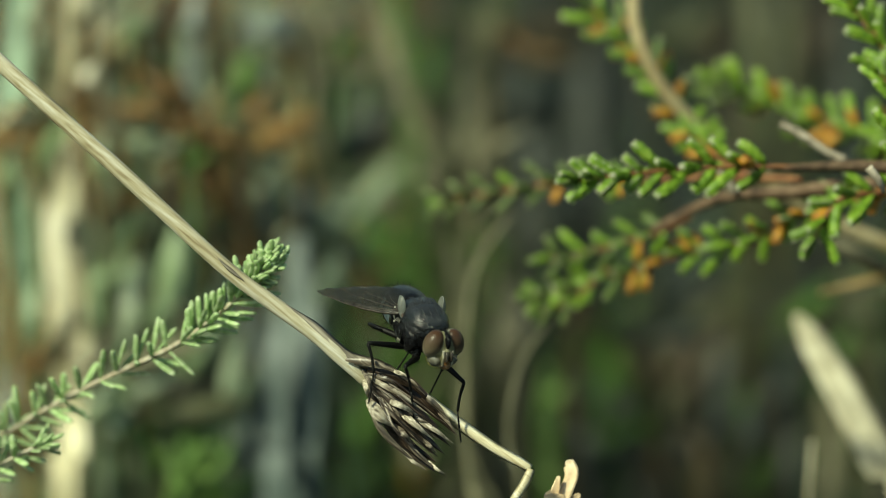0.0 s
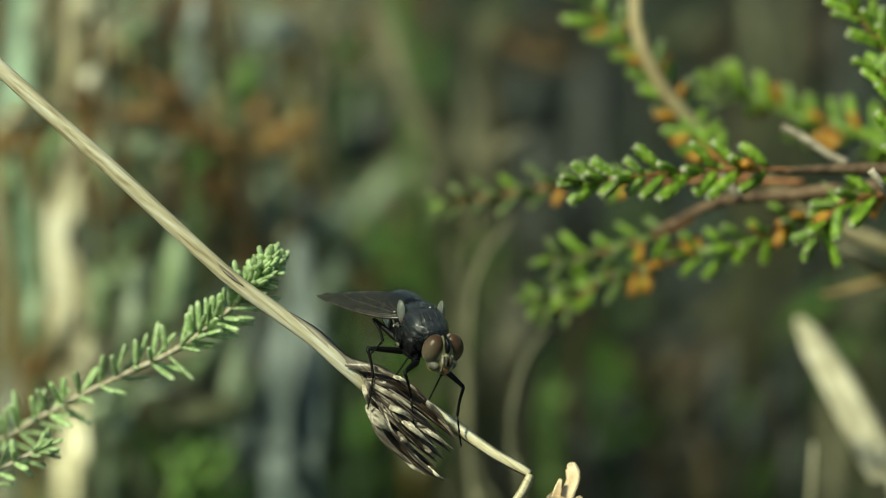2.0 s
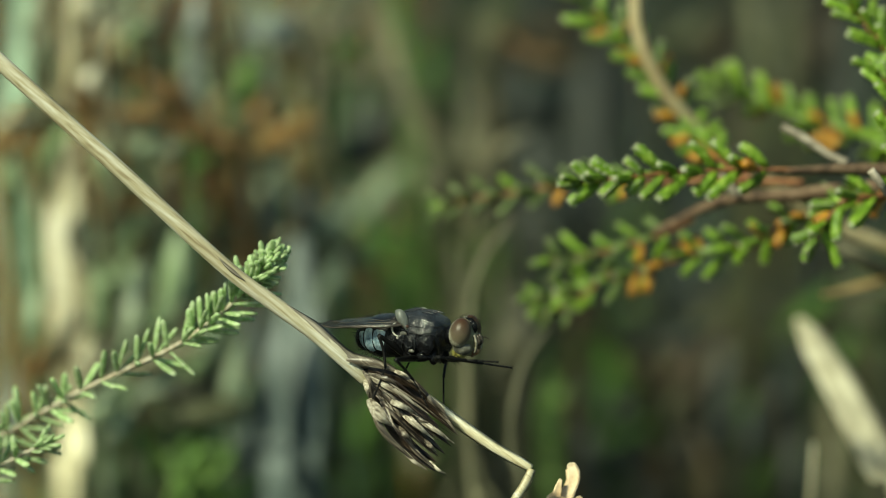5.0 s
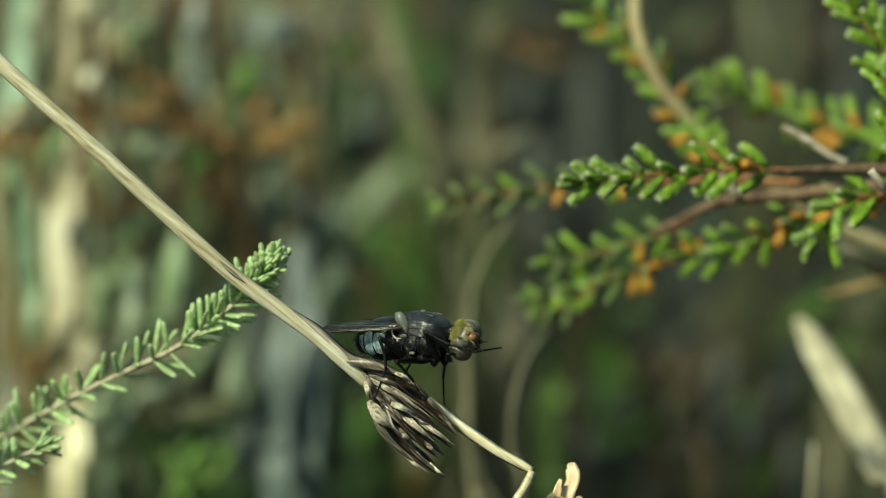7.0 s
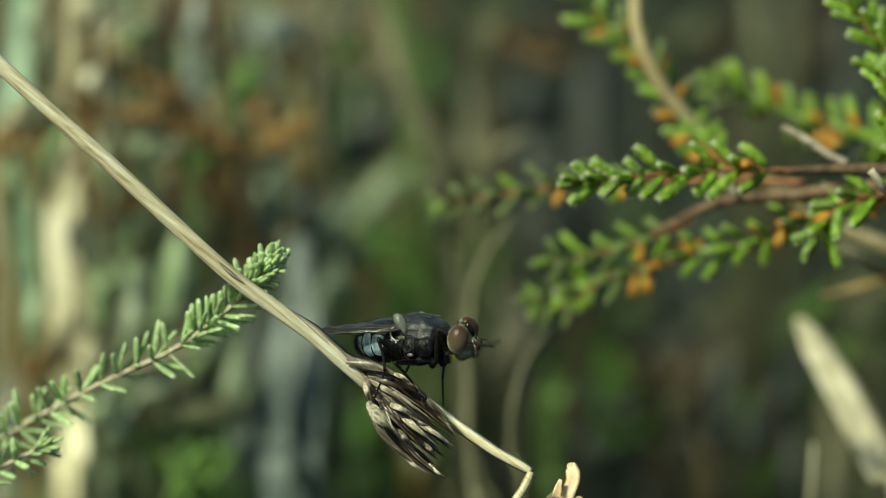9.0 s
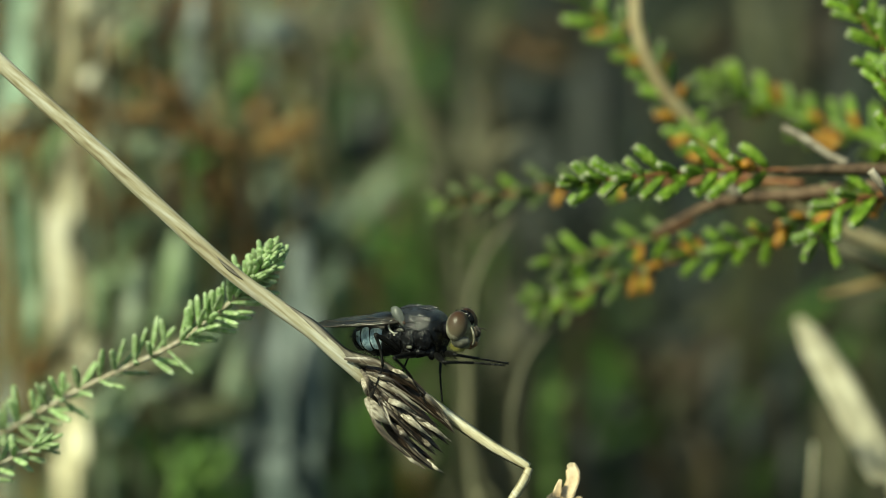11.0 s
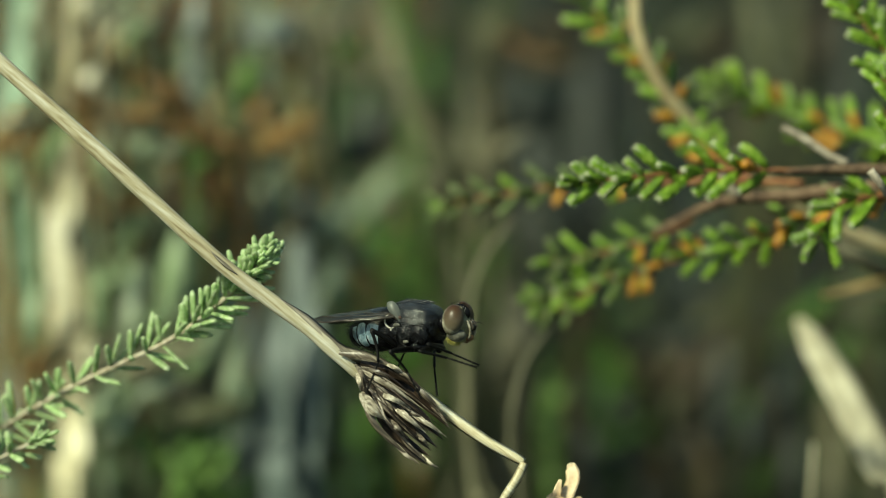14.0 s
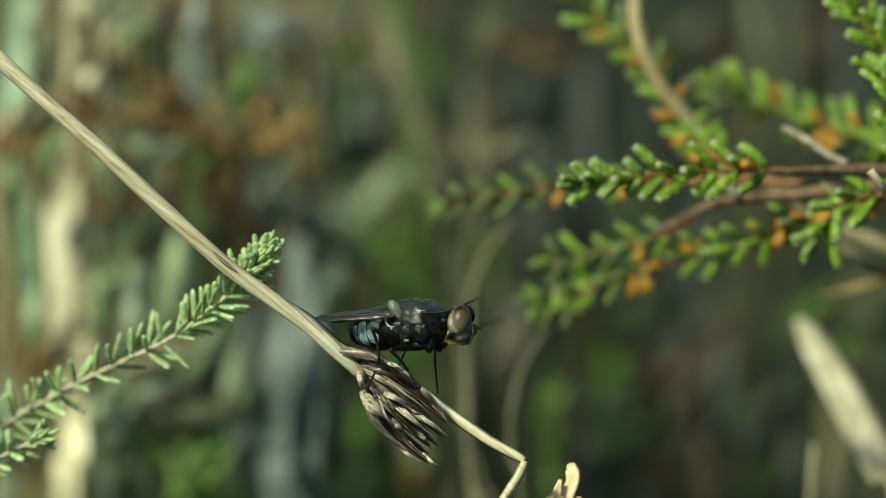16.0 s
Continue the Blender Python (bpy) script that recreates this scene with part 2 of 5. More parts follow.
def tube(pts, radii, sides=8, flat=1.0, groove=0.0, turn=0.0):
    """A tapered round or flattened rod along pts. Returns points and faces."""
    p = np.array([tuple(q) for q in pts], float)
    r = np.interp(np.linspace(0, 1, len(p)), np.linspace(0, 1, len(radii)), radii)
    _, a, b = frames(p)
    ang = np.linspace(0, 2 * math.pi, sides, endpoint=False) + turn
    v = []
    for i in range(len(p)):
        for k, g in enumerate(ang):
            rr = r[i] * (1 - groove * (k % 2))
            v.append(p[i] + a[i] * (rr * flat * math.cos(g)) + b[i] * (rr * math.sin(g)))
    f = []
    for i in range(len(p) - 1):
        for k in range(sides):
            k2 = (k + 1) % sides
            f.append((i * sides + k, i * sides + k2, (i + 1) * sides + k2, (i + 1) * sides + k))
    f.append(tuple(range(sides - 1, -1, -1)))
    f.append(tuple((len(p) - 1) * sides + k for k in range(sides)))
    return v, f


def blade(pts, widths, fold=0.25, thick=0.06, side=None):
    """A leaf blade with a keel and real thickness; widths are full widths."""
    p = np.array([tuple(q) for q in pts], float)
    w = np.interp(np.linspace(0, 1, len(p)), np.linspace(0, 1, len(widths)), widths) / 2
    t, a, b = frames(p)
    if side is not None:
        b = np.array(tuple(side))[None, :] - t * (t @ np.array(tuple(side)))[:, None]
        b /= np.linalg.norm(b, axis=1)[:, None]
        a = np.cross(b, t)
    v, f = [], []
    for i in range(len(p)):
        for u, h in ((-1, fold), (-0.5, fold * 0.35), (0, 0), (0.5, fold * 0.35), (1, fold)):
            v.append(p[i] + b[i] * (w[i] * u) + a[i] * (w[i] * h))
        for u, h in ((0.5, fold * 0.35), (0, 0), (-0.5, fold * 0.35)):
            v.append(p[i] + b[i] * (w[i] * u) + a[i] * (w[i] * (h - thick * 2)))
    for i in range(len(p) - 1):
        for k in range(8):
            k2 = (k + 1) % 8
            f.append((i * 8 + k, i * 8 + k2, (i + 1) * 8 + k2, (i + 1) * 8 + k))
    f.append(tuple(range(7, -1, -1)))
    f.append(tuple((len(p) - 1) * 8 + k for k in range(8)))
    return v, f


def ball(c, r, nu=20, nv=14, shape=None, rough=0.0, seed=0.0):
    """An ellipsoid of centre c and radii r, reshaped by shape(unit point) and noise."""
    v, f = [], []
    for j in range(nv + 1):
        th = math.pi * j / nv
        for i in range(nu):
            ph = 2 * math.pi * i / nu
            q = Vector((math.cos(th), math.sin(th) * math.cos(ph), math.sin(th) * math.sin(ph)))
            s = Vector(shape(q)) if shape else q
            if rough:
                s = s * (1 + rough * noise.noise(q * 2.3 + Vector((seed, 0, 0))))
            v.append((c[0] + s.x * r[0], c[1] + s.y * r[1], c[2] + s.z * r[2]))
    for j in range(nv):
        for i in range(nu):
            i2 = (i + 1) % nu
            f.append((j * nu + i, (j + 1) * nu + i, (j + 1) * nu + i2, j * nu + i2))
    return v, f


def joined(*geos):
    v, f = [], []
    for gv, gf in geos:
        k = len(v)
        v.extend(tuple(q) for q in gv)
        f.extend(tuple(i + k for i in g) for g in gf)
    return v, f


def moved(geo, m):
    return [m @ Vector(tuple(q)) for q in geo[0]], geo[1]


def mesh(name, geo, material, smooth=True, scale=1.0, origin=None):
    me = bpy.data.meshes.new(name)
    o = Vector(origin) if origin is not None else Vector((0, 0, 0))
    me.from_pydata([tuple((Vector(tuple(q)) - o) * scale) for q in geo[0]], [], geo[1])
    me.polygons.foreach_set("use_smooth", [smooth] * len(me.polygons))
    me.materials.append(material)
    b = bmesh.new()
    b.from_mesh(me)
    bmesh.ops.remove_doubles(b, verts=b.verts, dist=1e-7)
    bmesh.ops.recalc_face_normals(b, faces=b.faces)
    b.to_mesh(me)
    b.free()
    me.update()
    return me


def part(name, geo, material, parent, label="", scale=1.0, origin=None, smooth=True):
    """One mesh object under a thing or a part."""
    ob = new(name, mesh(name, geo, material, smooth, scale, origin))
    ob.parent = parent
    if label:
        tagged(ob, label)
    return ob


def thing(name, label, category, place, group="", kind=""):
    ob = new(name)
    ob.empty_display_size = 0.005
    ob.location = place
    return tagged(ob, label, category, group, kind)


def piece(name, me, parent, m):
    """A part that shares a mesh."""
    ob = new(name, me)
    ob.parent = parent
    ob.matrix_basis = m
    return ob


def aim(place, way, spin=0.0, size=1.0):
    """A pose at place whose z axis points along way."""
    q = Vector(way).to_track_quat("Z", "Y")
    return Matrix.Translation(place) @ q.to_matrix().to_4x4() @ Matrix.Rotation(spin, 4, "Z") @ Matrix.Scale(size, 4)




# ---- ground ----
def far_steps(near, far, n_near, n_far):
    a = list(np.linspace(-near, near, n_near))
    b = [near * (far / near) ** (i / n_far) for i in range(1, n_far + 1)]
    return [-x for x in reversed(b)] + a + b


def ground_height(x, y):
    fade = 1.0 / (1.0 + (max(0.0, math.hypot(x, y - 0.4) - 0.6)) ** 2)
    return (0.010 * noise.noise(Vector((x * 9, y * 9, 0))) + 0.005 * noise.noise(Vector((x * 31, y * 31, 3)))) * fade - 0.004


def build_ground():
    xs, ys = far_steps(1.1, 900, 111, 14), far_steps(1.1, 900, 111, 14)
    v = [(x, y + 0.4, ground_height(x, y + 0.4)) for y in ys for x in xs]
    w = len(xs)
    f = [(j * w + i, j * w + i + 1, (j + 1) * w + i + 1, (j + 1) * w + i) for j in range(len(ys) - 1) for i in range(w - 1)]
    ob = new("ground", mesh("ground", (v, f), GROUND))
    tagged(ob, "dark peaty heath soil with scattered litter", "ground", kind="structure")


build_ground()


# ---- the rush with its seed head ----
def build_rush():
    root = Vector((-0.105, 0.02, 0.0))
    rush = thing("rush_plant", "dry straw-coloured rush stem with a dark brown seed head", "plant stem", root)
    arc = [root, root + Vector((-0.006, -0.004, 0.06)), spot(-480, -190, 8), spot(-380, -215, 6), spot(-230, -115, 4)]
    run = [spot(-63, 49, 2), spot(97, 196, 1), spot(210, 297, 0.5), spot(392, 465, 0), spot(480, 532, 0), spot(560, 590, 0),
           spot(606, 632, 0), spot(648, 672, 0.3)]
    r = UNIT
    part("stem", tube(smooth_path(arc + run, 90), [14 * r, 14 * r, 14 * r, 14.5 * r, 15 * r, 15 * r, 14.5 * r, 14.5 * r, 15 * r, 11 * r], 14, 0.75, 0.05), STRAW, rush,
         origin=root)
    # papery leaf sheath that wraps the end of the stem
    side = RIGHT * 0.75 + UP * 0.65
    sh = smooth_path([spot(505, 535, -0.3), spot(560, 580, -0.5), spot(612, 628, -0.4), spot(672, 645, -0.3), spot(738, 678, -0.2)], 16)
    part("sheath", blade(sh, [2 * r, 20 * r, 26 * r, 24 * r, 20 * r, 3 * r], 0.55, 0.05, side), SHEATH, rush, "grey-brown papery leaf sheath", origin=root)
    sh = smooth_path([spot(385, 452, -0.75), spot(398, 466, -0.8), spot(412, 478, -0.8), spot(432, 494, -0.6)], 8)
    part("scar", blade(sh, [1 * r, 6 * r, 7 * r, 1 * r], 0.3, 0.05, side), SHEATH, rush, "brown scar on the stem", origin=root)
    # scales from the back to the front: start, middle, end, how far back in mm, widest
    rn = random.Random(12)
    inner = [
        ((642, 650), (735, 690), (800, 752), 2.0, 30), ((650, 660), (722, 715), (790, 772), 2.4, 24), ((652, 690), (708, 765), (762, 812), 2.2, 24),
        ((645, 648), (720, 676), (790, 738), 0.6, 30), ((652, 655), (735, 700), (806, 764), 0.2, 26), ((655, 665), (725, 722), (796, 786), -0.4, 26), ((658, 680), (722, 745), (786, 800), -0.6, 28)]
    outer = [
        ((656, 690), (710, 770), (772, 815), -0.4, 26), ((660, 700), (715, 785), (770, 832), 0.2, 22), ((650, 650), (722, 672), (778, 722), -0.8, 22), ((690, 690), (745, 730), (790, 776), -1.1, 18),
        ((690, 730), (735, 772), (774, 806), -1.2, 18), ((660, 668), (712, 700), (758, 742), -1.4, 18), ((672, 690), (716, 738), (752, 780), -1.6, 18), ((700, 760), (735, 795), (770, 828), -0.8, 16), ((745, 700), (782, 732), (803, 762), -0.4, 14)]
    shape = np.array((0.45, 0.62, 0.78, 0.9, 0.97, 1.0, 0.98, 0.93, 0.86, 0.77, 0.67, 0.56, 0.44, 0.31, 0.17, 0.03))

    def scale(a, m, b, back, wide, fold, tilt, material, label):
        pts = smooth_path([spot(*a, back * 0.65), spot(*m, back * 1.2), spot(*b, back * 0.8)], 16)
        pts = pts + np.array([[noise.noise(Vector((k * 0.3, a[0] + q * 7, b[1]))) * 0.00006 for q in range(3)] for k in range(16)])
        ws = [wide * u * r * (1 + 0.08 * noise.noise(Vector((k * 0.5, a[0], b[0])))) for k, u in enumerate(shape)]
        ob = part("scale", blade(pts, ws, fold, 0.018, RIGHT * 0.75 + UP * 0.62 + AHEAD * tilt), material, rush, label, origin=root)
        ob.data.set_sharp_from_angle(angle=radians(28))
        return ob

    for (a, m, b, back, wide) in inner + outer:
        scale(a, m, b, back, wide * 0.9, rn.uniform(0.35, 0.8), back * 0.2 + rn.uniform(-0.3, 0.3), SCALE_DARK, "dark brown pointed scale")
    # lighter, torn scales lying over the dark ones
    grey = [
        ((611, 633), (668, 642), (724, 668), -1.2, 12), ((650, 657), (684, 668), (706, 686), -2.0, 9), ((650, 702), (676, 762), (752, 830), -1.6, 16), ((694, 746), (714, 764), (734, 784), -2.4, 12),
        ((716, 772), (742, 804), (791, 842), -1.5, 9), ((746, 772), (760, 786), (773, 799), -1.8, 9), ((742, 690), (772, 716), (800, 750), -0.9, 12), ((668, 676), (700, 720), (716, 760), -2.2, 8),
        ((640, 652), (652, 672), (656, 700), -1.9, 8), ((712, 720), (748, 742), (770, 748), -2.0, 7), ((775, 728), (796, 748), (809, 768), -0.9, 5), ((700, 656), (728, 672), (752, 696), -1.2, 8),
]
    pale = [
        ((690, 650), (712, 658), (728, 670), -1.5, 8), ((648, 662), (700, 690), (762, 732), -2.3, 10), ((684, 703), (708, 713), (740, 732), -2.9, 13), ((697, 714), (733, 747), (766, 774), -2.7, 12),
        ((726, 733), (768, 757), (803, 782), -2.2, 10), ((650, 702), (672, 732), (702, 754), -2.2, 24), ((642, 668), (648, 684), (650, 700), -1.6, 12), ((705, 786), (730, 812), (754, 828), -1.3, 8),
        ((758, 812), (774, 828), (790, 836), -1.5, 6)]
    for (a, m, b, back, wide), material, label in [(q, SCALE_PALE, "grey-brown papery scale") for q in grey] + [(q, SCALE_FLAKE, "pale torn papery scale") for q in pale]:
        ob = scale(a, m, b, back, wide * 0.95, rn.uniform(0.3, 0.6), rn.uniform(-0.5, 0.3), material, label)
        ob.data.materials.append(SCALE_DARK)
        for q in ob.data.polygons:
            if q.index % 8 == 3:
                q.material_index = 1
    # thin slivers and split edges between them
    for k in range(34):
        u = rn.random()
        a = (646 + 16 * u + rn.uniform(-3, 22), 655 + 45 * u + rn.uniform(-3, 16))
        f = rn.uniform(0.45, 0.95)
        b = (a[0] + (804 - 45 * u * u - a[0]) * f + rn.uniform(-6, 6), a[1] + (756 + 78 * u - a[1]) * f + rn.uniform(-6, 6))
        m = ((a[0] + b[0]) / 2 - 3 + 8 * (0.5 - u), (a[1] + b[1]) / 2 + 8 * (u - 0.5))
        material, label = ((SCALE_DARK, "thin dark sliver"), (SCALE_PALE, "thin grey-brown sliver"), (SCALE_FLAKE, "thin pale sliver"))[rn.choice((0, 0, 0, 0, 1, 1))]
        scale(a, m, b, rn.uniform(-2.6, -1.4), rn.uniform(3, 7), rn.uniform(0.2, 0.8), rn.uniform(-0.6, 0.6), material, label)
    core = tube(smooth_path([spot(640, 650, 0.5), spot(685, 700, 0.6), spot(730, 750, 0.6), spot(762, 788, 0.6)], 16), [10 * r, 28 * r, 30 * r, 18 * r, 3 * r], 12, 1.0, 0.12)
    part("seed_core", core, SCALE_DARK, rush, "dark brown inside of the seed head", origin=root)
    tip = smooth_path([spot(700, 668, 1.6), spot(750, 702, 1.6), spot(808, 746, 1.2), spot(870, 789, 0.8), spot(922, 818, 0.5), spot(938, 827, 0.5)], 18)
    part("bract", blade(tip, [16 * r, 22 * r, 23 * r, 20 * r, 16 * r], 0.55, 0.08, RIGHT * 0.5 + UP * 0.85 - AHEAD * 0.3), STRAW, rush, "folded straw-coloured bract", origin=root)
    tip = smooth_path([spot(939, 826, 0.3), spot(930, 848, 0.2), spot(912, 878, 0.2), spot(880, 925, 0.5), spot(840, 975, 1)], 14)
    part("bract_end", blade(tip, [15 * r, 18 * r, 17 * r, 13 * r, 2 * r], 0.55, 0.08, RIGHT * 0.9 + UP * 0.35), STRAW, rush, "snapped hanging end of the bract", origin=root)
    return rush


rush_plant = build_rush()


# ---- the grey-green sprig behind the stem ----
def needle_mesh(name, length, wide, bend, material):
    pts = smooth_path([(0, 0, 0), (0, bend * 0.4, length * 0.4), (0, bend, length * 0.8), (0, bend * 1.1, length)], 8)
    g = tube(pts, [wide * 0.45, wide * 0.8, wide, wide * 1.1, wide * 1.1, wide * 1.05, wide * 0.9, wide * 0.4], 8, 0.62, 0.08)
    return mesh(name, g, material)


def build_sprig(path, root, label, sparse_from, seed, tuft=110, crowd=0.0135):
    rn = random.Random(seed)
    sprig = thing("heath_sprig", label, "plant sprig", root, "grey-green sprigs")
    pts = smooth_path(path, 120)
    part("stem", tube(pts, [0.0007, 0.00036, 0.0003, 0.00027, 0.00024, 0.0002], 8, 1.0, 0.08), SPRIG_BARK, sprig, "pale brown downy stem", origin=root)
    kinds = [needle_mesh("leaf", L, wd, b, LEAF_GREY) for L, wd, b in
             ((0.0027, 0.00029, 0.0003), (0.0030, 0.00028, -0.0002), (0.0024, 0.00030, 0.0004), (0.0028, 0.00028, 0.0001))]
    short = [needle_mesh("leaf", L, wd, b, LEAF_GREY) for L, wd, b in ((0.0019, 0.00030, -0.0003), (0.0017, 0.00031, -0.00024), (0.0021, 0.00029, -0.0002))]
    t, a, b = frames(pts)
    seg = np.linalg.norm(np.diff(pts, axis=0), axis=1)
    run = np.concatenate([[0], np.cumsum(seg)])
    s, k, end = sparse_from, 0, run[-1]
    while s < end:
        left = end - s
        i = min(len(pts) - 1, int(np.searchsorted(run, s)))
        dense = left < crowd
        n = 5
        for j in range(n):
            if not dense and rn.random() < 0.1:
                continue
            g = 2 * math.pi * j / n + (k % 2) * math.pi / 4 + rn.uniform(-0.3, 0.3) + 0.5
            out = Vector(a[i]) * math.cos(g) + Vector(b[i]) * math.sin(g)
            lift = rn.uniform(0.35, 0.95) if not dense else rn.uniform(0.5, 1.2)
            if left < 0.002:
                lift = rn.uniform(0.8, 3.0)
            way = out - AHEAD * (0.45 * out.dot(AHEAD)) + Vector(t[i]) * lift + Vector((0, 0, 0.1))
            size = rn.uniform(0.92, 1.2) * (0.95 if left < 0.004 else 1.0)
            piece("leaf", rn.choice(kinds if left > 0.004 else short), sprig, aim(Vector(pts[i]) + out * 0.0002 - root, way, rn.uniform(-0.5, 0.5), size))
        s += rn.uniform(0.0017, 0.0025) if not dense else rn.uniform(0.0009, 0.0012) if left > 0.0055 else rn.uniform(0.00038, 0.0006)
        k += 1
    for _ in range(tuft):
        q = Vector((rn.gauss(0, 1), rn.gauss(0, 1), rn.gauss(0, 1))).normalized()
        side_way = (q - Vector(t[-1]) * q.dot(Vector(t[-1]))).normalized()
        far = rn.uniform(0.0, 1.0)
        d = (side_way * (0.2 + 0.6 * far) + Vector(t[-1]) * (1.15 - 0.3 * far) + Vector((0, 0, 0.1))).normalized()
        c = Vector(pts[-1]) + side_way * (0.0006 * far) - Vector(t[-1]) * (0.0004 + 0.0030 * far * rn.random())
        piece("leaf", rn.choice(short), sprig, aim(c - root, d, rn.uniform(-0.6, 0.6), rn.uniform(0.75, 1.05)))
    return sprig


S_ROOT = Vector((-0.095, 0.035, 0.0))
sprig_main = build_sprig([S_ROOT, S_ROOT + Vector((0.004, -0.004, 0.05)), spot(-260, 850, 26), spot(-100, 805, 23), spot(0, 768, 21), spot(62, 733, 19), spot(140, 690, 16),
                          spot(212, 655, 14), spot(300, 614, 11), spot(378, 562, 9), spot(430, 512, 7.5), spot(465, 476, 7), spot(480, 454, 6.5)],
                         S_ROOT, "grey-green heath sprig with narrow leaves touching the rush stem", 0.072, 3)
S_ROOT2 = Vector((-0.088, 0.03, 0.0))
sprig_low = build_sprig([S_ROOT2, S_ROOT2 + Vector((0.004, -0.002, 0.04)), spot(-180, 960, 9), spot(-80, 882, 14), spot(-20, 835, 13), spot(30, 806, 12), spot(80, 782, 11)],
                        S_ROOT2, "short grey-green side sprig with narrow leaves", 0.06, 5, 6, 0.002)


# ---- heather bush ----
def shoot_mesh(name, length, radius, material, seed, pale=None, share=10):
    """A short finger-like shoot of tight blunt scale leaves in four rows round a core."""
    rn = random.Random(seed)
    h = [0, 0.25, 0.55, 0.8, 0.94, 1.0]
    bow = rn.uniform(-0.08, 0.08) * length
    mid = lambda u: Vector((bow * math.sin(u * 3.1), bow * 0.6 * math.sin(u * 2.4), u * length))
    gs = [tube([mid(u) for u in h], [radius * 0.5, radius * 0.9, radius * 1.05, radius * 1.05, radius * 0.85, radius * 0.35], 8)]
    rows = 8
    for i in range(rows):
        for j in range(2):
            g = j * math.pi + (i % 2) * math.pi / 2 + rn.uniform(-0.2, 0.2)
            u = (i + 0.15) / (rows + 0.6)
            r = radius * (0.62 + 0.42 * math.sin(min(1.0, u + 0.15) * 2.4))
            d = Vector((math.cos(g), math.sin(g), 0))
            base, top = mid(u) + d * r * 0.62, mid(min(1.02, u + 0.27)) + d * r * (0.96 if u < 0.72 else 0.5)
            gs.append(tube([base, (base + top) / 2 + d * r * 0.12, top * 0.8 + base * 0.2 + d * r * 0.1, top], [radius * 0.22, radius * 0.34, radius * 0.28, radius * 0.08], 5, 0.75))
    me = mesh(name, joined(*gs), material)
    if pale is not None:
        me.materials.append(pale)
        me.materials.append(HEATH_TIP)
        for q in me.polygons:
            if q.index >= 42 and (q.index - 42) % 17 >= share:
                q.material_index = 1
            if q.index >= 42 + 17 * 13 or 32 <= q.index < 42:
                q.material_index = 2
    return me


SHOOTS = [shoot_mesh("shoot", 0.0030, 0.00040, HEATH_GREEN, 1, HEATH_PALE), shoot_mesh("shoot", 0.0026, 0.00042, HEATH_GREEN, 2, HEATH_PALE), shoot_mesh("shoot", 0.0033, 0.00040, HEATH_GREEN, 3, HEATH_PALE)]
SHOOT_TIP = [shoot_mesh("shoot", 0.0020, 0.00042, HEATH_GREEN, 4, HEATH_TIP, 5), shoot_mesh("shoot", 0.0024, 0.0004, HEATH_GREEN, 5, HEATH_TIP, 5)]
SHOOT_SHADED = [shoot_mesh("shoot", 0.0026, 0.00040, HEATH_SHADED, 7, HEATH_TIP, 11), shoot_mesh("shoot", 0.0030, 0.00038, HEATH_SHADED, 8, HEATH_GREEN, 9)]
SHOOT_ORANGE = [shoot_mesh("shoot", 0.0019, 0.00036, HEATH_ORANGE, 6)]


def heather_sprig(bush, root, path, r0, seed, first=0.0, step=0.0015, size=1.0, orange=0.25, bark=TWIG_RED, tip_len=0.0045, muted=0.0):
    rn = random.Random(seed)
    pts = smooth_path(path, 80)
    part("twig", tube(pts, [r0, r0 * 0.75, r0 * 0.5], 8, 1.0, 0.1), bark, bush, origin=root)
    t, a, b = frames(pts)
    run = np.concatenate([[0], np.cumsum(np.linalg.norm(np.diff(pts, axis=0), axis=1))])
    s, k, end = first, 0, run[-1]
    while s < end:
        left = end - s
        i = min(len(pts) - 1, int(np.searchsorted(run, s)))
        for j in range(2):
            if left > 0.004 and rn.random() < (0.04 if k % 2 == 0 else 0.15):
                continue
            g = j * math.pi + (k % 2) * math.pi / 2 + 0.2 + math.pi / 2 + rn.uniform(-0.25, 0.25)
            out = Vector(a[i]) * math.cos(g) + Vector(b[i]) * math.sin(g)
            way = out + Vector(t[i]) * (rn.uniform(0.95, 1.4) if left > 0.003 else rn.uniform(0.6, 1.8)) + Vector((0, 0, 0.15))
            kind = rn.choice(SHOOTS)
            # some shoots take the green that is darkened for shade
            if left < tip_len or rn.random() < muted:
                kind = rn.choice(SHOOT_SHADED if rn.random() < muted else SHOOT_TIP + SHOOTS)
            sz = size * rn.uniform(0.88, 1.1) * (1.0 if k % 2 == 0 else 0.82) * (0.85 if left < 0.003 else 1.0)
            piece("shoot", kind, bush, aim(Vector(pts[i]) + out * r0 * 0.5 - root, way, rn.uniform(0, 6), sz))
        if left > 0.006 and rn.random() < orange:
            g = rn.uniform(0, 6.28)
            out = Vector(a[i]) * math.cos(g) + Vector(b[i]) * math.sin(g)
            piece("shoot", SHOOT_ORANGE[0], bush, aim(Vector(pts[i]) + out * r0 * 0.5 - root, out + Vector(t[i]) * 0.5, 0, size * rn.uniform(0.8, 1.3)))
        s += step * rn.uniform(0.85, 1.15) * (0.55 if left < 0.003 else 1.0)
        k += 1
    piece("shoot", SHOOT_TIP[0], bush, aim(Vector(pts[-1]) - root, Vector(t[-1]), 0, size * 0.8))


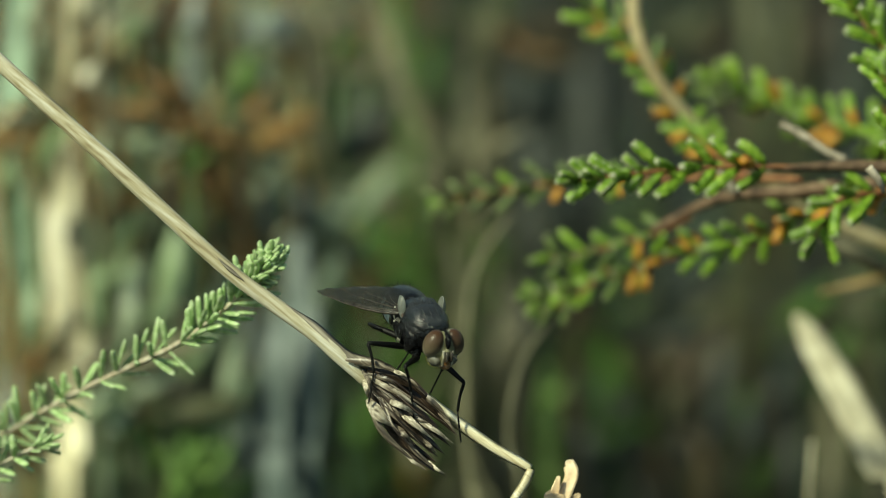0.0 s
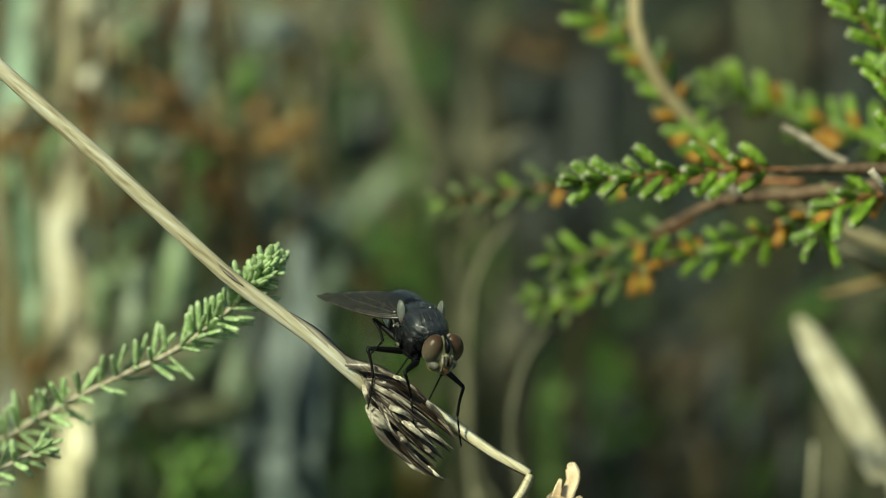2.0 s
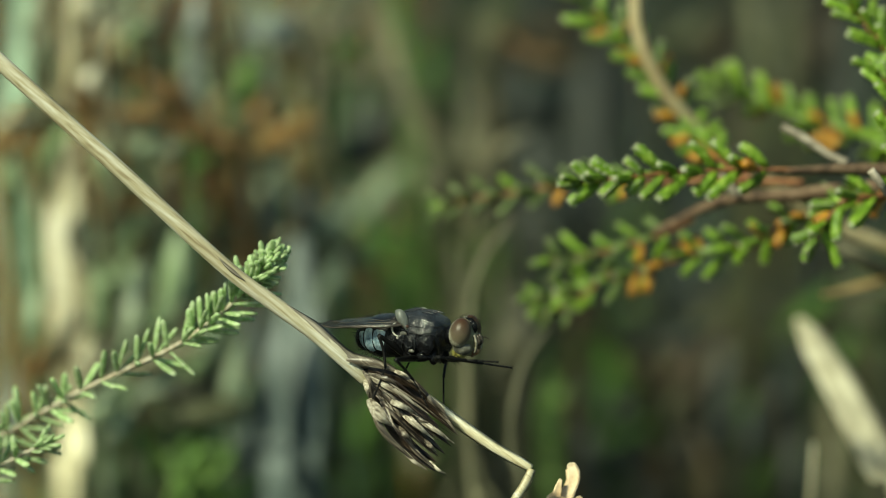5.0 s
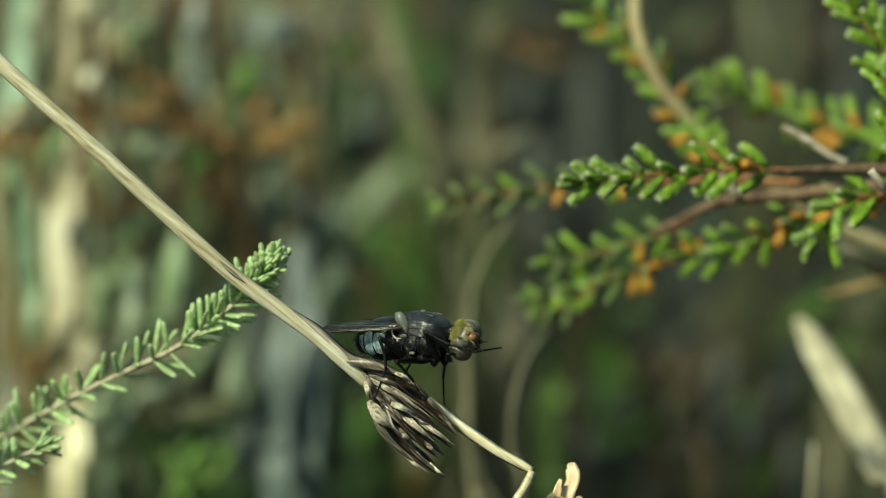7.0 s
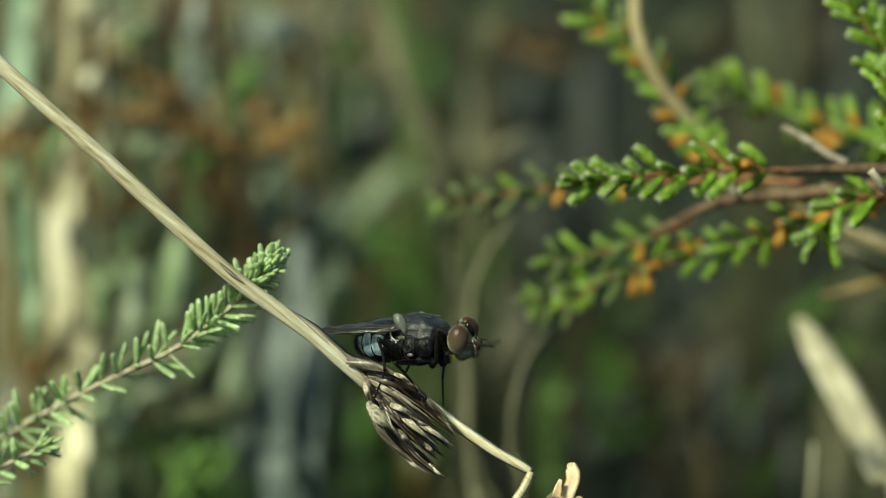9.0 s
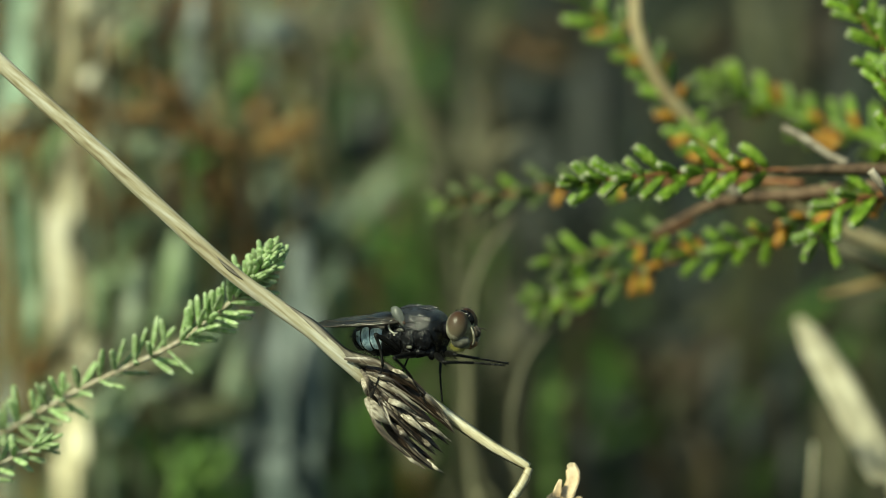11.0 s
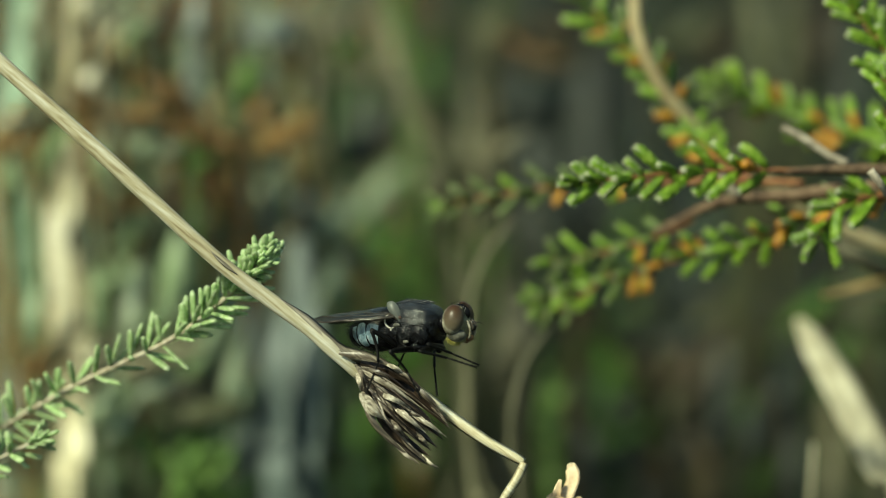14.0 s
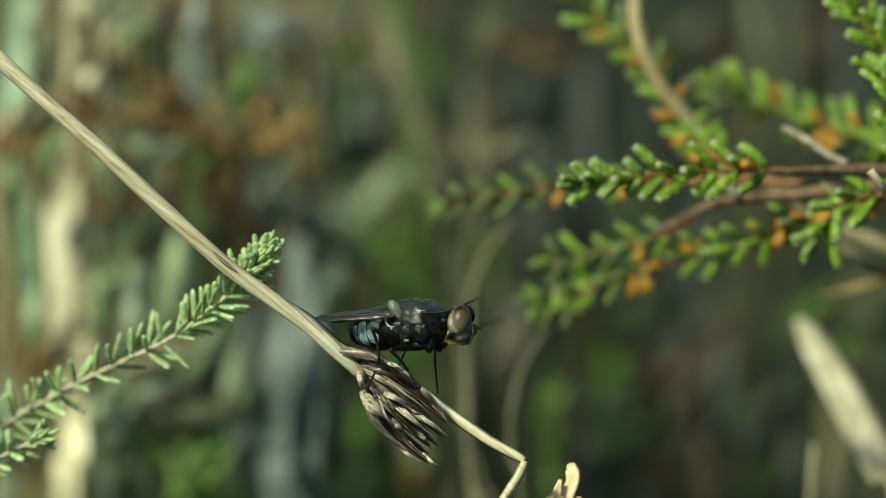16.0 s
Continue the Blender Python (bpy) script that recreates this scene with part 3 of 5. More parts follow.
def build_heather():
    root = Vector((0.085, 0.05, 0.0))
    bush = thing("heather_bush", "green heather bush with scaly shoots on reddish woody twigs", "shrub", root)
    trunk = smooth_path([root, root + Vector((-0.006, -0.006, 0.05)), spot(1950, 480, 20), spot(1760, 350, 20), spot(1640, 312, 19), spot(1568, 300, 20), spot(1480, 298, 20), spot(1390, 302, 19.5)], 60)
    part("branch", tube(trunk, [0.0022, 0.0019, 0.0014, 0.0009, 0.0006, 0.00035], 10, 1.0, 0.15), TWIG_BROWN, bush, "gnarled brown woody branch", origin=root)
    low = smooth_path([spot(1640, 330, 24), spot(1500, 335, 28), spot(1400, 345, 29), spot(1300, 350, 30), spot(1230, 375, 34), spot(1160, 412, 36)], 40)
    part("branch", tube(low, [0.0009, 0.0007, 0.0006, 0.0004], 10, 1.0, 0.15), TWIG_BROWN, bush, "brown woody lower branch", origin=root)
    h = lambda *a, **k: heather_sprig(bush, root, *a, **k)
    h([spot(1480, 300, 20), spot(1400, 300, 19.5), spot(1300, 300, 19), spot(1180, 306, 18), spot(1090, 316, 17), spot(1022, 322, 16.5)], 0.0003, 11, first=0.0065, step=0.00120, size=1.22, orange=0.16, tip_len=0.008)
    h([spot(1420, 322, 29.9), spot(1250, 318, 36.8), spot(1100, 325, 42.5), spot(1000, 328, 46.0), spot(900, 342, 47.7), spot(830, 354, 48.9), spot(785, 362, 49.4)], 0.00034, 12, first=0.020, step=0.0015, size=1.02, orange=0.25, tip_len=0.012, muted=0.75)
    h([spot(1640, 320, 21.0), spot(1560, 345, 24.0), spot(1480, 370, 27.6), spot(1400, 392, 31.2), spot(1330, 430, 34.8), spot(1220, 452, 39.6), spot(1100, 488, 43.2), spot(1010, 515, 45.6), spot(945, 528, 46.8)], 0.00036, 13, first=0.003, step=0.00155, size=1.08, orange=0.75, bark=TWIG_RED, tip_len=0.014, muted=0.32)
    h([spot(1225, 388, 36.0), spot(1170, 415, 39.6), spot(1100, 436, 42.0), spot(1020, 458, 44.4), spot(965, 464, 45.6)], 0.00034, 14, first=0.004, step=0.0016, size=1.05, orange=0.4, muted=0.5)
    h([spot(1060, 500, 43.8), spot(1010, 540, 45.6), spot(960, 556, 46.8)], 0.0003, 24, first=0.001, step=0.0015, size=0.95, orange=0.1, muted=0.5)
    h([spot(1568, 345, 21), spot(1500, 352, 20), spot(1470, 380, 20), spot(1440, 430, 21)], 0.0003, 25, first=0.001, step=0.0019, size=1.3, orange=0.1)
    h([spot(1330, 320, 32.1), spot(1240, 250, 43.7), spot(1195, 190, 47.1), spot(1140, 110, 49.4), spot(1090, 60, 51.7), spot(1040, 10, 52.9), spot(1005, -30, 52.9)], 0.00036, 15, first=0.008, step=0.0015, size=1.2, orange=0.8, tip_len=0.008, muted=0.4)
    h([spot(1700, 290, 25.9), spot(1568, 252, 46.0), spot(1480, 226, 52.9), spot(1400, 200, 57.5), spot(1330, 172, 59.8), spot(1262, 148, 60.9)], 0.0004, 16, first=0.006, step=0.0016, size=1.33, orange=0.7, bark=TWIG_RED, muted=0.2)
    h([spot(1680, 260, 18), spot(1620, 160, 20), spot(1570, 90, 22), spot(1535, 45, 23), spot(1505, 5, 24)], 0.0004, 17, first=0.004, step=0.0014, size=1.3, orange=0.05)
    h([spot(1610, 330, 14), spot(1600, 240, 15), spot(1590, 180, 16), spot(1560, 130, 18)], 0.0004, 18, first=0.001, step=0.0015, size=1.1, orange=0.1)
    # bare ringed twiglet
    tw = smooth_path([spot(1500, 288, 22), spot(1466, 272, 23), spot(1424, 244, 24), spot(1386, 224, 25)], 40)
    rings = [0.00035 + 0.0001 * (i % 2) for i in range(40)]
    part("twig", tube(tw, rings, 8), TWIG_GREY, bush, "bare grey ringed twiglet", origin=root)
    for (x0, y0, x1, y1, bk) in ((1540, 300, 1568, 345, 9), (1300, 345, 1270, 300, 28)):
        part("twig", tube(smooth_path([spot(x0, y0, bk), spot((x0 + x1) / 2 + 4, (y0 + y1) / 2, bk), spot(x1, y1, bk + 1)], 10), [0.0004, 0.00035, 0.0002], 8), TWIG_GREY, bush, "dead grey twig", origin=root)
    return bush


heather_bush = build_heather()


# ---- single dead leaves, stems and chips that can be told apart ----
def lone_blade(name, label, category, path, widths, material, fold=0.3, side=None, group="", n=24):
    pts = smooth_path(path, n)
    root = Vector(pts[0])
    ob = thing(name, label, category, root, group)
    part("blade", blade(pts, widths, fold, 0.06, side), material, ob, origin=root)
    part("midrib", tube(pts - np.array(tuple(AHEAD)) * 0.00005, [widths[0] * 0.1, max(widths) * 0.06, widths[-1] * 0.05], 6), material, ob, origin=root)
    return ob


def lone_stem(name, label, path, radii, material, group="", n=40, sides=8):
    pts = smooth_path(path, n)
    ob = new(name, mesh(name, tube(pts, radii, sides), material, origin=pts[0]))
    ob.location = pts[0]
    return tagged(ob, label, "plant stem", group)


def gs(x, y):
    g = ground_spot(x, y)
    g.z = ground_height(g.x, g.y) - 0.002
    return g


def build_front_litter():
    lone_stem("bent_stalk", "tan dry stem that curves down behind the heather",
              [Vector((0.075, 0.11, 0)), spot(1720, 560, 62), spot(1640, 470, 58), spot(1470, 395, 54), spot(1340, 310, 50), spot(1260, 248, 47), spot(1195, 185, 45), spot(1148, 110, 44), spot(1128, 50, 44), spot(1124, 0, 44), spot(1122, -90, 44)],
              [0.0009, 0.0008, 0.00075, 0.0007], TAN_STALK, n=70)
    lone_blade("dead_leaf", "pale straw-coloured dead leaf standing in the grass", "leaf",
               [Vector((0.064, 0.05, -0.004)), spot(1630, 985, 58), spot(1568, 842, 62), spot(1507, 722, 66), spot(1447, 617, 70), spot(1412, 562, 72)],
               [0.0022, 0.0036, 0.0042, 0.0042, 0.0036, 0.001], DEAD_LEAF, 0.2, RIGHT)
    lone_blade("dead_leaf", "thin pale dry blade low in the grass", "leaf", [Vector((0.038, 0.06, -0.004)), spot(1432, 900, 62), spot(1440, 808, 65)], [0.0004, 0.00045, 0.0001], BLADE_PALE, 0.3, RIGHT)
    lone_stem("straw", "thin straw-coloured dry stalk", [gs(1900, 900), spot(1700, 540, 70), spot(1568, 478, 60), spot(1460, 420, 60)], [0.0009, 0.0008, 0.0006], BLADE_TAN, "dry stalks")
    lone_stem("straw", "thin straw-coloured dry stalk", [gs(1880, 760), spot(1700, 470, 75), spot(1568, 496, 60), spot(1455, 522, 58)], [0.0005, 0.0005, 0.0003], OCHRE, "dry stalks")
    lone_stem("straw", "thin straw-coloured dry stalk", [gs(1850, 800), spot(1700, 560, 85), spot(1568, 520, 80), spot(1480, 520, 78)], [0.0007, 0.0006, 0.0004], BLADE_TAN, "dry stalks")
    for path, rad in (([spot(850, 980, 75), spot(838, 882, 75), spot(828, 720, 75), spot(832, 560, 75), spot(850, 470, 76), spot(905, 385, 78)], 0.00048),
                      ([spot(930, 980, 60), spot(905, 800, 60), spot(908, 720, 60), spot(930, 640, 61), spot(978, 572, 62)], 0.00042),
                      ([spot(880, 980, 100), spot(852, 860, 100), spot(822, 740, 100), spot(815, 600, 100), spot(798, 430, 102)], 0.0004)):
        foot = Vector((path[0].x + 0.002, path[0].y, -0.003))
        lone_stem("straw", "thin olive-tan dry stalk curving up through the grass", [foot, *path], [rad * 1.2, rad, rad, rad * 0.6], OLIVE_STALK, "dry stalks", n=50)
    # torn chip on a stub of dead wood
    base = Vector(spot(985, 930, 6))
    stub = thing("wood_splinter", "peach-coloured torn dry splinter of a dead stalk", "dead stalk", Vector((base.x, base.y, 0)))
    o = stub.location.copy()
    part("stalk", tube(smooth_path([o, o + Vector((0.001, 0.001, 0.05)), spot(985, 960, 6), spot(984, 890, 6)], 16), [0.0012, 0.0010, 0.0009], 9), CHIP, stub, origin=o)
    part("splinter", blade(smooth_path([spot(988, 914, 5), spot(1003, 877, 5), spot(1015, 849, 5.5), spot(1011, 827, 6), spot(1004, 822, 6)], 12), [0.0015, 0.0014, 0.0012, 0.0013, 0.0011, 0.0003], 0.3, 0.1, RIGHT * 0.9 + UP * 0.3), CHIP, stub, origin=o)
    part("splinter", blade(smooth_path([spot(978, 914, 5), spot(985, 877, 4.6), spot(992, 847, 4.6)], 8), [0.0012, 0.001, 0.0008, 0.0003], 0.3, 0.1, RIGHT), CHIP, stub, origin=o)
    part("splinter", blade(smooth_path([spot(1013, 914, 5), spot(1021, 889, 5), spot(1029, 878, 5)], 6), [0.0014, 0.0011, 0.0008, 0.0003], 0.3, 0.1, RIGHT), CHIP, stub, origin=o)


build_front_litter()


# ---- the grass and stems behind ----
def standing_blades(m, label, *rows):
    """Grass blades that stand behind: bottom x, y, top x, y, back in mm, width, bow."""
    for k, (x0, y0, x1, y1, back, wide, bow) in enumerate(rows):
        k += x0 * 0.013
        back *= 0.68 if x1 < 400 and y1 < 420 else 0.85
        low, top = spot(x0, y0, back), spot(x1, y1, back + 6)
        side = RIGHT * (bow * UNIT * 1.6)
        w = wide * UNIT * (1 + back * 0.001 / EYE_BACK)
        root = Vector((low.x, low.y + 0.004, 0))
        root.z = ground_height(root.x, root.y) - 0.002
        mids = [low.lerp(top, f) + side * math.sin(3.14 * f) + AHEAD * (0.004 * noise.noise(Vector((k * 1.7, f * 3, 5)))) + RIGHT * (0.0016 * noise.noise(Vector((k * 2.3, f * 4, 9)))) for f in (0.25, 0.5, 0.75)]
        lone_blade("grass_blade", label, "grass blade", [root, low, *mids, top], [w * 0.7, w, w, w, w * 0.85, w * 0.25], m, 0.15, RIGHT * 0.9 - AHEAD * 0.35, "tall grass blades")


def leaning_stems(m, label, *rows):
    """Bare dead stems, thin, leaning through one another: x, y, x, y, back in mm, width."""
    for (x0, y0, x1, y1, back, wide) in rows:
        back *= 0.64
        a, b = spot(x0, y0, back), spot(x1, y1, back + 5)
        low, top = (a, b) if a.z < b.z else (b, a)
        w = wide * UNIT * 0.5 * (1 + back * 0.001 / EYE_BACK)
        foot = Vector((low.x * 1.05, low.y + 0.006, 0))
        foot.z = ground_height(foot.x, foot.y) - 0.002
        lone_stem("dead_stalk", label, [foot, foot.lerp(low, 0.6) + Vector((0.002, 0.002, 0)), low, low.lerp(top, 0.5) + UP * 0.0008, top], [w * 0.3, w * 0.3, w * 0.9, w, w * 0.6], m, "dead stems behind")


def leafy_stalks(m, label, *rows):
    """Leafy and withered stems behind, each with a leaf at its end: x, y, back in mm, length, width, slant."""
    for (x, y, back, long, wide, ang) in rows:
        i = x * 0.37 + y * 0.11
        back *= 0.62 if x < 640 and y < 450 else 0.85 if x > 600 or y > 760 else 0.7
        tip = spot(x, y, back)
        k = UNIT * (1 + back * 0.001 / EYE_BACK)
        long, wide = long * 1.35 * k, wide * 0.74 * k
        g = radians(ang)
        d = RIGHT * math.cos(g) + UP * math.sin(g)
        base, end = tip - d * long / 2, tip + d * long / 2
        foot = Vector((base.x + 0.012 * math.sin(i * 2.1), base.y + 0.012 + 0.012 * math.cos(i * 1.7), 0))
        foot.z = ground_height(foot.x, foot.y) - 0.002
        if base.z < foot.z + 0.004:
            base.z = foot.z + 0.004
        ob = thing("leafy_stalk", label, "plant", foot, "leafy stalks behind")
        part("stalk", tube(smooth_path([foot, (foot + base) / 2 + Vector((0.002, 0.003, 0.004)), base, base + d * long * 0.2], 20), [0.0007, 0.0005, 0.0003], 6), m, ob, origin=foot)
        across = (UP * math.cos(g) - RIGHT * math.sin(g)) + AHEAD * 0.3 * math.sin(i)
        mid = tip + AHEAD * (-0.004 + 0.004 * math.sin(i * 3.3)) + RIGHT * (0.1 * wide * math.sin(i * 1.3))
        part("leaf", blade(smooth_path([base, mid, end], 16), [wide * 0.15, wide * 0.8, wide, wide * 0.85, wide * 0.1], 0.3, 0.04, across), m, ob, origin=foot)


def build_behind():
    # by the pale blades
    standing_blades(BLADE_PALE, "pale straw-coloured broad dead grass blade", (125, 900, 128, -80, 172, 46, 10), (330, 250, 352, 60, 205, 20, -4))
    standing_blades(TEAL, "blue-green grass blade standing behind", (18, 420, 22, -90, 190, 66, 10), (66, 520, 74, 215, 200, 34, -6), (196, 560, 152, 250, 190, 30, 10))
    standing_blades(BLADE_TAN, "tan dry grass blade leaning in the grass", (76, 260, 70, -80, 185, 24, 4))
    standing_blades(BLADE_BLUE, "bluish-grey green grass blade standing behind", (345, 330, 335, 40, 215, 44, 8), (480, 470, 470, 280, 230, 40, 6))
    # behind the fly
    standing_blades(OLIVE_STALK, "olive-tan dry grass blade leaning in the heath", (796, 340, 662, -40, 200, 26, -14), (898, 900, 900, 540, 215, 60, 6))
    standing_blades(BLADE_TAN, "tan dry grass blade leaning in the grass", (800, 900, 690, 700, 250, 40, 0))
    standing_blades(OCHRE_DARK, "dull olive-brown dead grass blade standing behind", (780, 420, 720, 120, 240, 22, 6))
    standing_blades(OLIVE_STALK, "olive-tan dry grass blade leaning in the heath", (842, 330, 824, 110, 215, 24, 10))
    standing_blades(MOSS, "dark green grass blade standing behind", (740, 320, 700, -60, 250, 44, -8), (600, 880, 610, 560, 250, 60, 8), (690, 880, 720, 600, 260, 50, -8), (740, 560, 655, 400, 250, 60, 8))
    standing_blades(MOSS_LIGHT, "fresh green grass blade standing behind", (975, 900, 965, 640, 190, 30, 8))
    standing_blades(SLATE_SHADE, "dark slate-grey blade, shaded distance put into its colour", (940, 480, 935, 120, 300, 70, 8))
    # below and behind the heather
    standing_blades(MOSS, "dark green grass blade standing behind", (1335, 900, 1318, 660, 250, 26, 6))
    standing_blades(SLATE_SHADE, "dark slate-grey blade, shaded distance put into its colour", (1260, 900, 1275, 560, 260, 44, 8), (1120, 900, 1085, 690, 240, 60, 8), (1180, 900, 1210, 700, 235, 46, 8), (1040, 900, 1030, 680, 260, 60, -8), (1400, 900, 1392, 560, 230, 34, 8), (1500, 260, 1490, 20, 250, 40, 6), (1030, 420, 1040, 110, 300, 70, 8))
    standing_blades(OCHRE_DARK, "dull olive-brown dead grass blade standing behind", (1335, 220, 1325, -80, 240, 36, 8), (1400, 200, 1395, -60, 260, 36, 8), (1550, 600, 1500, 480, 210, 30, 8))
    standing_blades(BROWN, "dark brown dead stalk in the heath", (1250, 840, 1170, 600, 210, 26, 0), (1020, 560, 1190, 690, 190, 24, 6), (1180, 720, 1300, 560, 230, 30, 6))
    standing_blades(OLIVE_STALK, "olive-tan dry grass blade leaning in the heath", (1470, 900, 1460, 640, 215, 30, 6))
    # behind the sprig
    standing_blades(BLADE_PALE, "pale straw-coloured broad dead grass blade", (112, 640, 112, 290, 160, 46, -8), (122, 900, 128, 700, 105, 60, 4))
    standing_blades(BLADE_GREEN, "green broad grass blade standing behind", (10, 640, 16, 300, 200, 34, 6), (205, 640, 240, 420, 215, 40, -10))
    standing_blades(BLADE_BLUE, "bluish-grey green grass blade standing behind", (40, 900, 12, 560, 230, 40, 8))
    standing_blades(SLATE, "slate-grey withered grass blade standing behind", (532, 900, 522, 420, 134, 84, 10), (494, 900, 504, 540, 126, 60, -8), (546, 900, 538, 420, 134, 56, 6), (470, 900, 462, 520, 150, 60, -6))
    # by the pale blades
    leaning_stems(RUST, "rust-brown dead stem leaning in the litter", (300, 130, 425, 330, 175, 12), (120, 196, 345, 216, 165, 14), (180, 372, 410, 360, 190, 13), (345, 216, 420, 310, 170, 12), (0, 190, 60, 270, 150, 14), (410, 250, 440, 420, 210, 10))
    leaning_stems(BROWN, "dark brown dead stem in the undergrowth", (420, 60, 470, 230, 230, 14), (200, 20, 300, 120, 200, 12))
    # behind the fly
    leaning_stems(BLADE_TAN, "tan dead stalk leaning in the litter", (560, 130, 700, 170, 260, 14), (600, 0, 560, 120, 230, 10))
    leaning_stems(RUST, "rust-brown dead stem leaning in the litter", (1010, 110, 870, 96, 260, 14), (700, 450, 640, 560, 230, 14))
    leaning_stems(OLIVE_STALK, "olive-tan dead stalk in the undergrowth", (890, 20, 870, 110, 260, 16), (900, 640, 880, 470, 215, 12))
    # behind the sprig
    leaning_stems(BROWN, "dark brown dead stem in the undergrowth", (90, 600, 160, 700, 175, 16), (300, 640, 430, 720, 200, 14))
    leaning_stems(RUST, "rust-brown dead stem leaning in the litter", (60, 660, 180, 560, 170, 10))


def build_leafy():
    # by the pale blades
    leafy_stalks(OCHRE, "ochre withered leaf on a dry stalk", (18, 238, 140, 90, 44, 70), (300, 150, 200, 80, 40, 10), (410, 350, 210, 60, 34, 60), (505, 240, 205, 110, 66, 20), (540, 222, 220, 60, 50, 60), (200, 95, 190, 60, 36, 60), (150, 90, 200, 80, 30, 80))
    leafy_stalks(BLADE_PALE, "pale withered leaf on a dry stalk", (30, 222, 145, 60, 30, 20), (206, 66, 185, 56, 34, 70), (196, 20, 180, 50, 24, 50), (150, 30, 170, 80, 50, 80), (165, 150, 180, 70, 40, 70))
    leafy_stalks(BROWN, "dark brown withered leaf on a thin stalk", (178, 60, 200, 110, 40, 80), (290, 55, 215, 120, 60, 80), (280, 362, 200, 150, 26, 4), (385, 120, 230, 110, 46, 86), (1190, 660, 205, 90, 60, 60))
    leafy_stalks(BLADE_GREEN, "soft green leaf on a thin stalk", (240, 110, 200, 100, 44, 100), (230, 330, 210, 80, 40, 40), (445, 120, 220, 70, 44, 60), (415, 195, 215, 50, 30, 30), (250, 60, 190, 60, 40, 40), (180, 300, 180, 90, 40, 85), (20, 330, 190, 90, 50, 85), (105, 262, 185, 100, 40, 60), (230, 420, 200, 110, 40, 60))
    leafy_stalks(BLADE_TAN, "tan withered leaf on a dry stalk", (258, 40, 210, 70, 40, 30), (250, 240, 220, 120, 50, 10), (470, 262, 215, 70, 50, -30), (570, 52, 235, 60, 26, 15), (912, 600, 200, 150, 60, 84), (880, 650, 205, 120, 50, 88), (890, 600, 225, 120, 50, 80), (590, 60, 210, 70, 40, 20))
    leafy_stalks(RUST, "rust-brown withered leaf on a thin stalk", (290, 165, 190, 110, 34, -45), (240, 204, 175, 160, 22, -4), (370, 300, 190, 70, 34, -50), (388, 330, 200, 100, 30, -70), (540, 120, 250, 90, 40, -20), (420, 260, 200, 90, 30, -50), (225, 200, 170, 120, 26, -3), (60, 250, 190, 90, 40, 30), (345, 250, 190, 100, 40, -60), (450, 210, 230, 90, 40, 60), (200, 130, 210, 90, 40, 60), (320, 20, 220, 90, 40, 30))
    leafy_stalks(BLADE_BLUE, "grey-green leaf on a thin stalk", (270, 265, 205, 120, 60, -10), (300, 270, 195, 60, 34, 30), (470, 35, 240, 60, 40, 30), (500, 330, 235, 120, 50, 80), (470, 300, 225, 60, 40, 60), (60, 40, 190, 90, 40, 85), (676, 345, 235, 100, 64, 50))
    leafy_stalks(SLATE, "slate-grey withered leaf on a thin stalk", (335, 330, 215, 90, 50, 20), (540, 390, 240, 110, 50, 90), (480, 380, 220, 110, 50, 85))
    leafy_stalks(MOSS_LIGHT, "bright fresh green leaf on a thin stalk", (360, 285, 180, 36, 24, 30), (430, 150, 200, 90, 62, 70))
    leafy_stalks(SLATE_PALE, "pale blue-grey withered leaf, lit look put into its colour", (495, 66, 235, 80, 56, -20), (520, 40, 240, 60, 40, 40), (345, 40, 200, 90, 40, 85), (345, 140, 190, 110, 40, 88), (480, 60, 210, 80, 50, 30))
    leafy_stalks(OCHRE_DARK, "dull olive-brown withered leaf in the undergrowth", (75, 130, 180, 80, 40, 80), (118, 218, 190, 120, 40, 5), (400, 400, 210, 110, 40, 10), (870, 700, 225, 140, 50, 86), (900, 800, 220, 110, 50, 80))
    # behind the fly
    leafy_stalks(BLADE_TAN, "tan withered leaf on a dry stalk", (560, 150, 245, 110, 50, 10), (610, 40, 230, 70, 34, 40), (620, 440, 245, 120, 50, -40), (900, 255, 160, 80, 30, 30), (870, 280, 170, 60, 24, 50), (920, 560, 230, 90, 40, 60), (760, 330, 200, 80, 40, 80))
    leafy_stalks(MOSS, "dark green leaf on a thin stalk", (625, 90, 225, 60, 40, 60), (700, 430, 260, 120, 80, 10), (700, 520, 250, 130, 90, -30), (790, 470, 280, 110, 70, 60), (760, 140, 260, 140, 40, 80), (600, 700, 240, 140, 80, 70), (650, 760, 235, 130, 80, 50), (640, 850, 230, 110, 60, 30), (720, 620, 255, 120, 70, 60), (780, 800, 235, 110, 60, 60), (800, 680, 240, 120, 50, 80), (965, 720, 185, 90, 50, 80))
    leafy_stalks(SLATE_SHADE, "dark slate-grey leaf, shaded distance put into its colour", (650, 240, 270, 120, 90, 60), (610, 280, 265, 110, 80, 40), (740, 390, 270, 90, 60, 0), (930, 190, 310, 160, 120, 20), (870, 170, 310, 140, 70, 60), (980, 280, 310, 140, 90, 0), (1110, 590, 255, 110, 60, -30), (1200, 600, 245, 110, 60, 10), (1330, 780, 180, 120, 46, 84))
    leafy_stalks(BLADE_GREEN, "soft green leaf on a thin stalk", (640, 384, 245, 70, 44, 20), (700, 300, 255, 60, 44, 40), (590, 350, 255, 80, 60, 60), (570, 600, 245, 120, 60, 86))
    leafy_stalks(BLADE_BLUE, "grey-green leaf on a thin stalk", (590, 400, 240, 110, 60, 70), (590, 520, 190, 120, 60, 80))
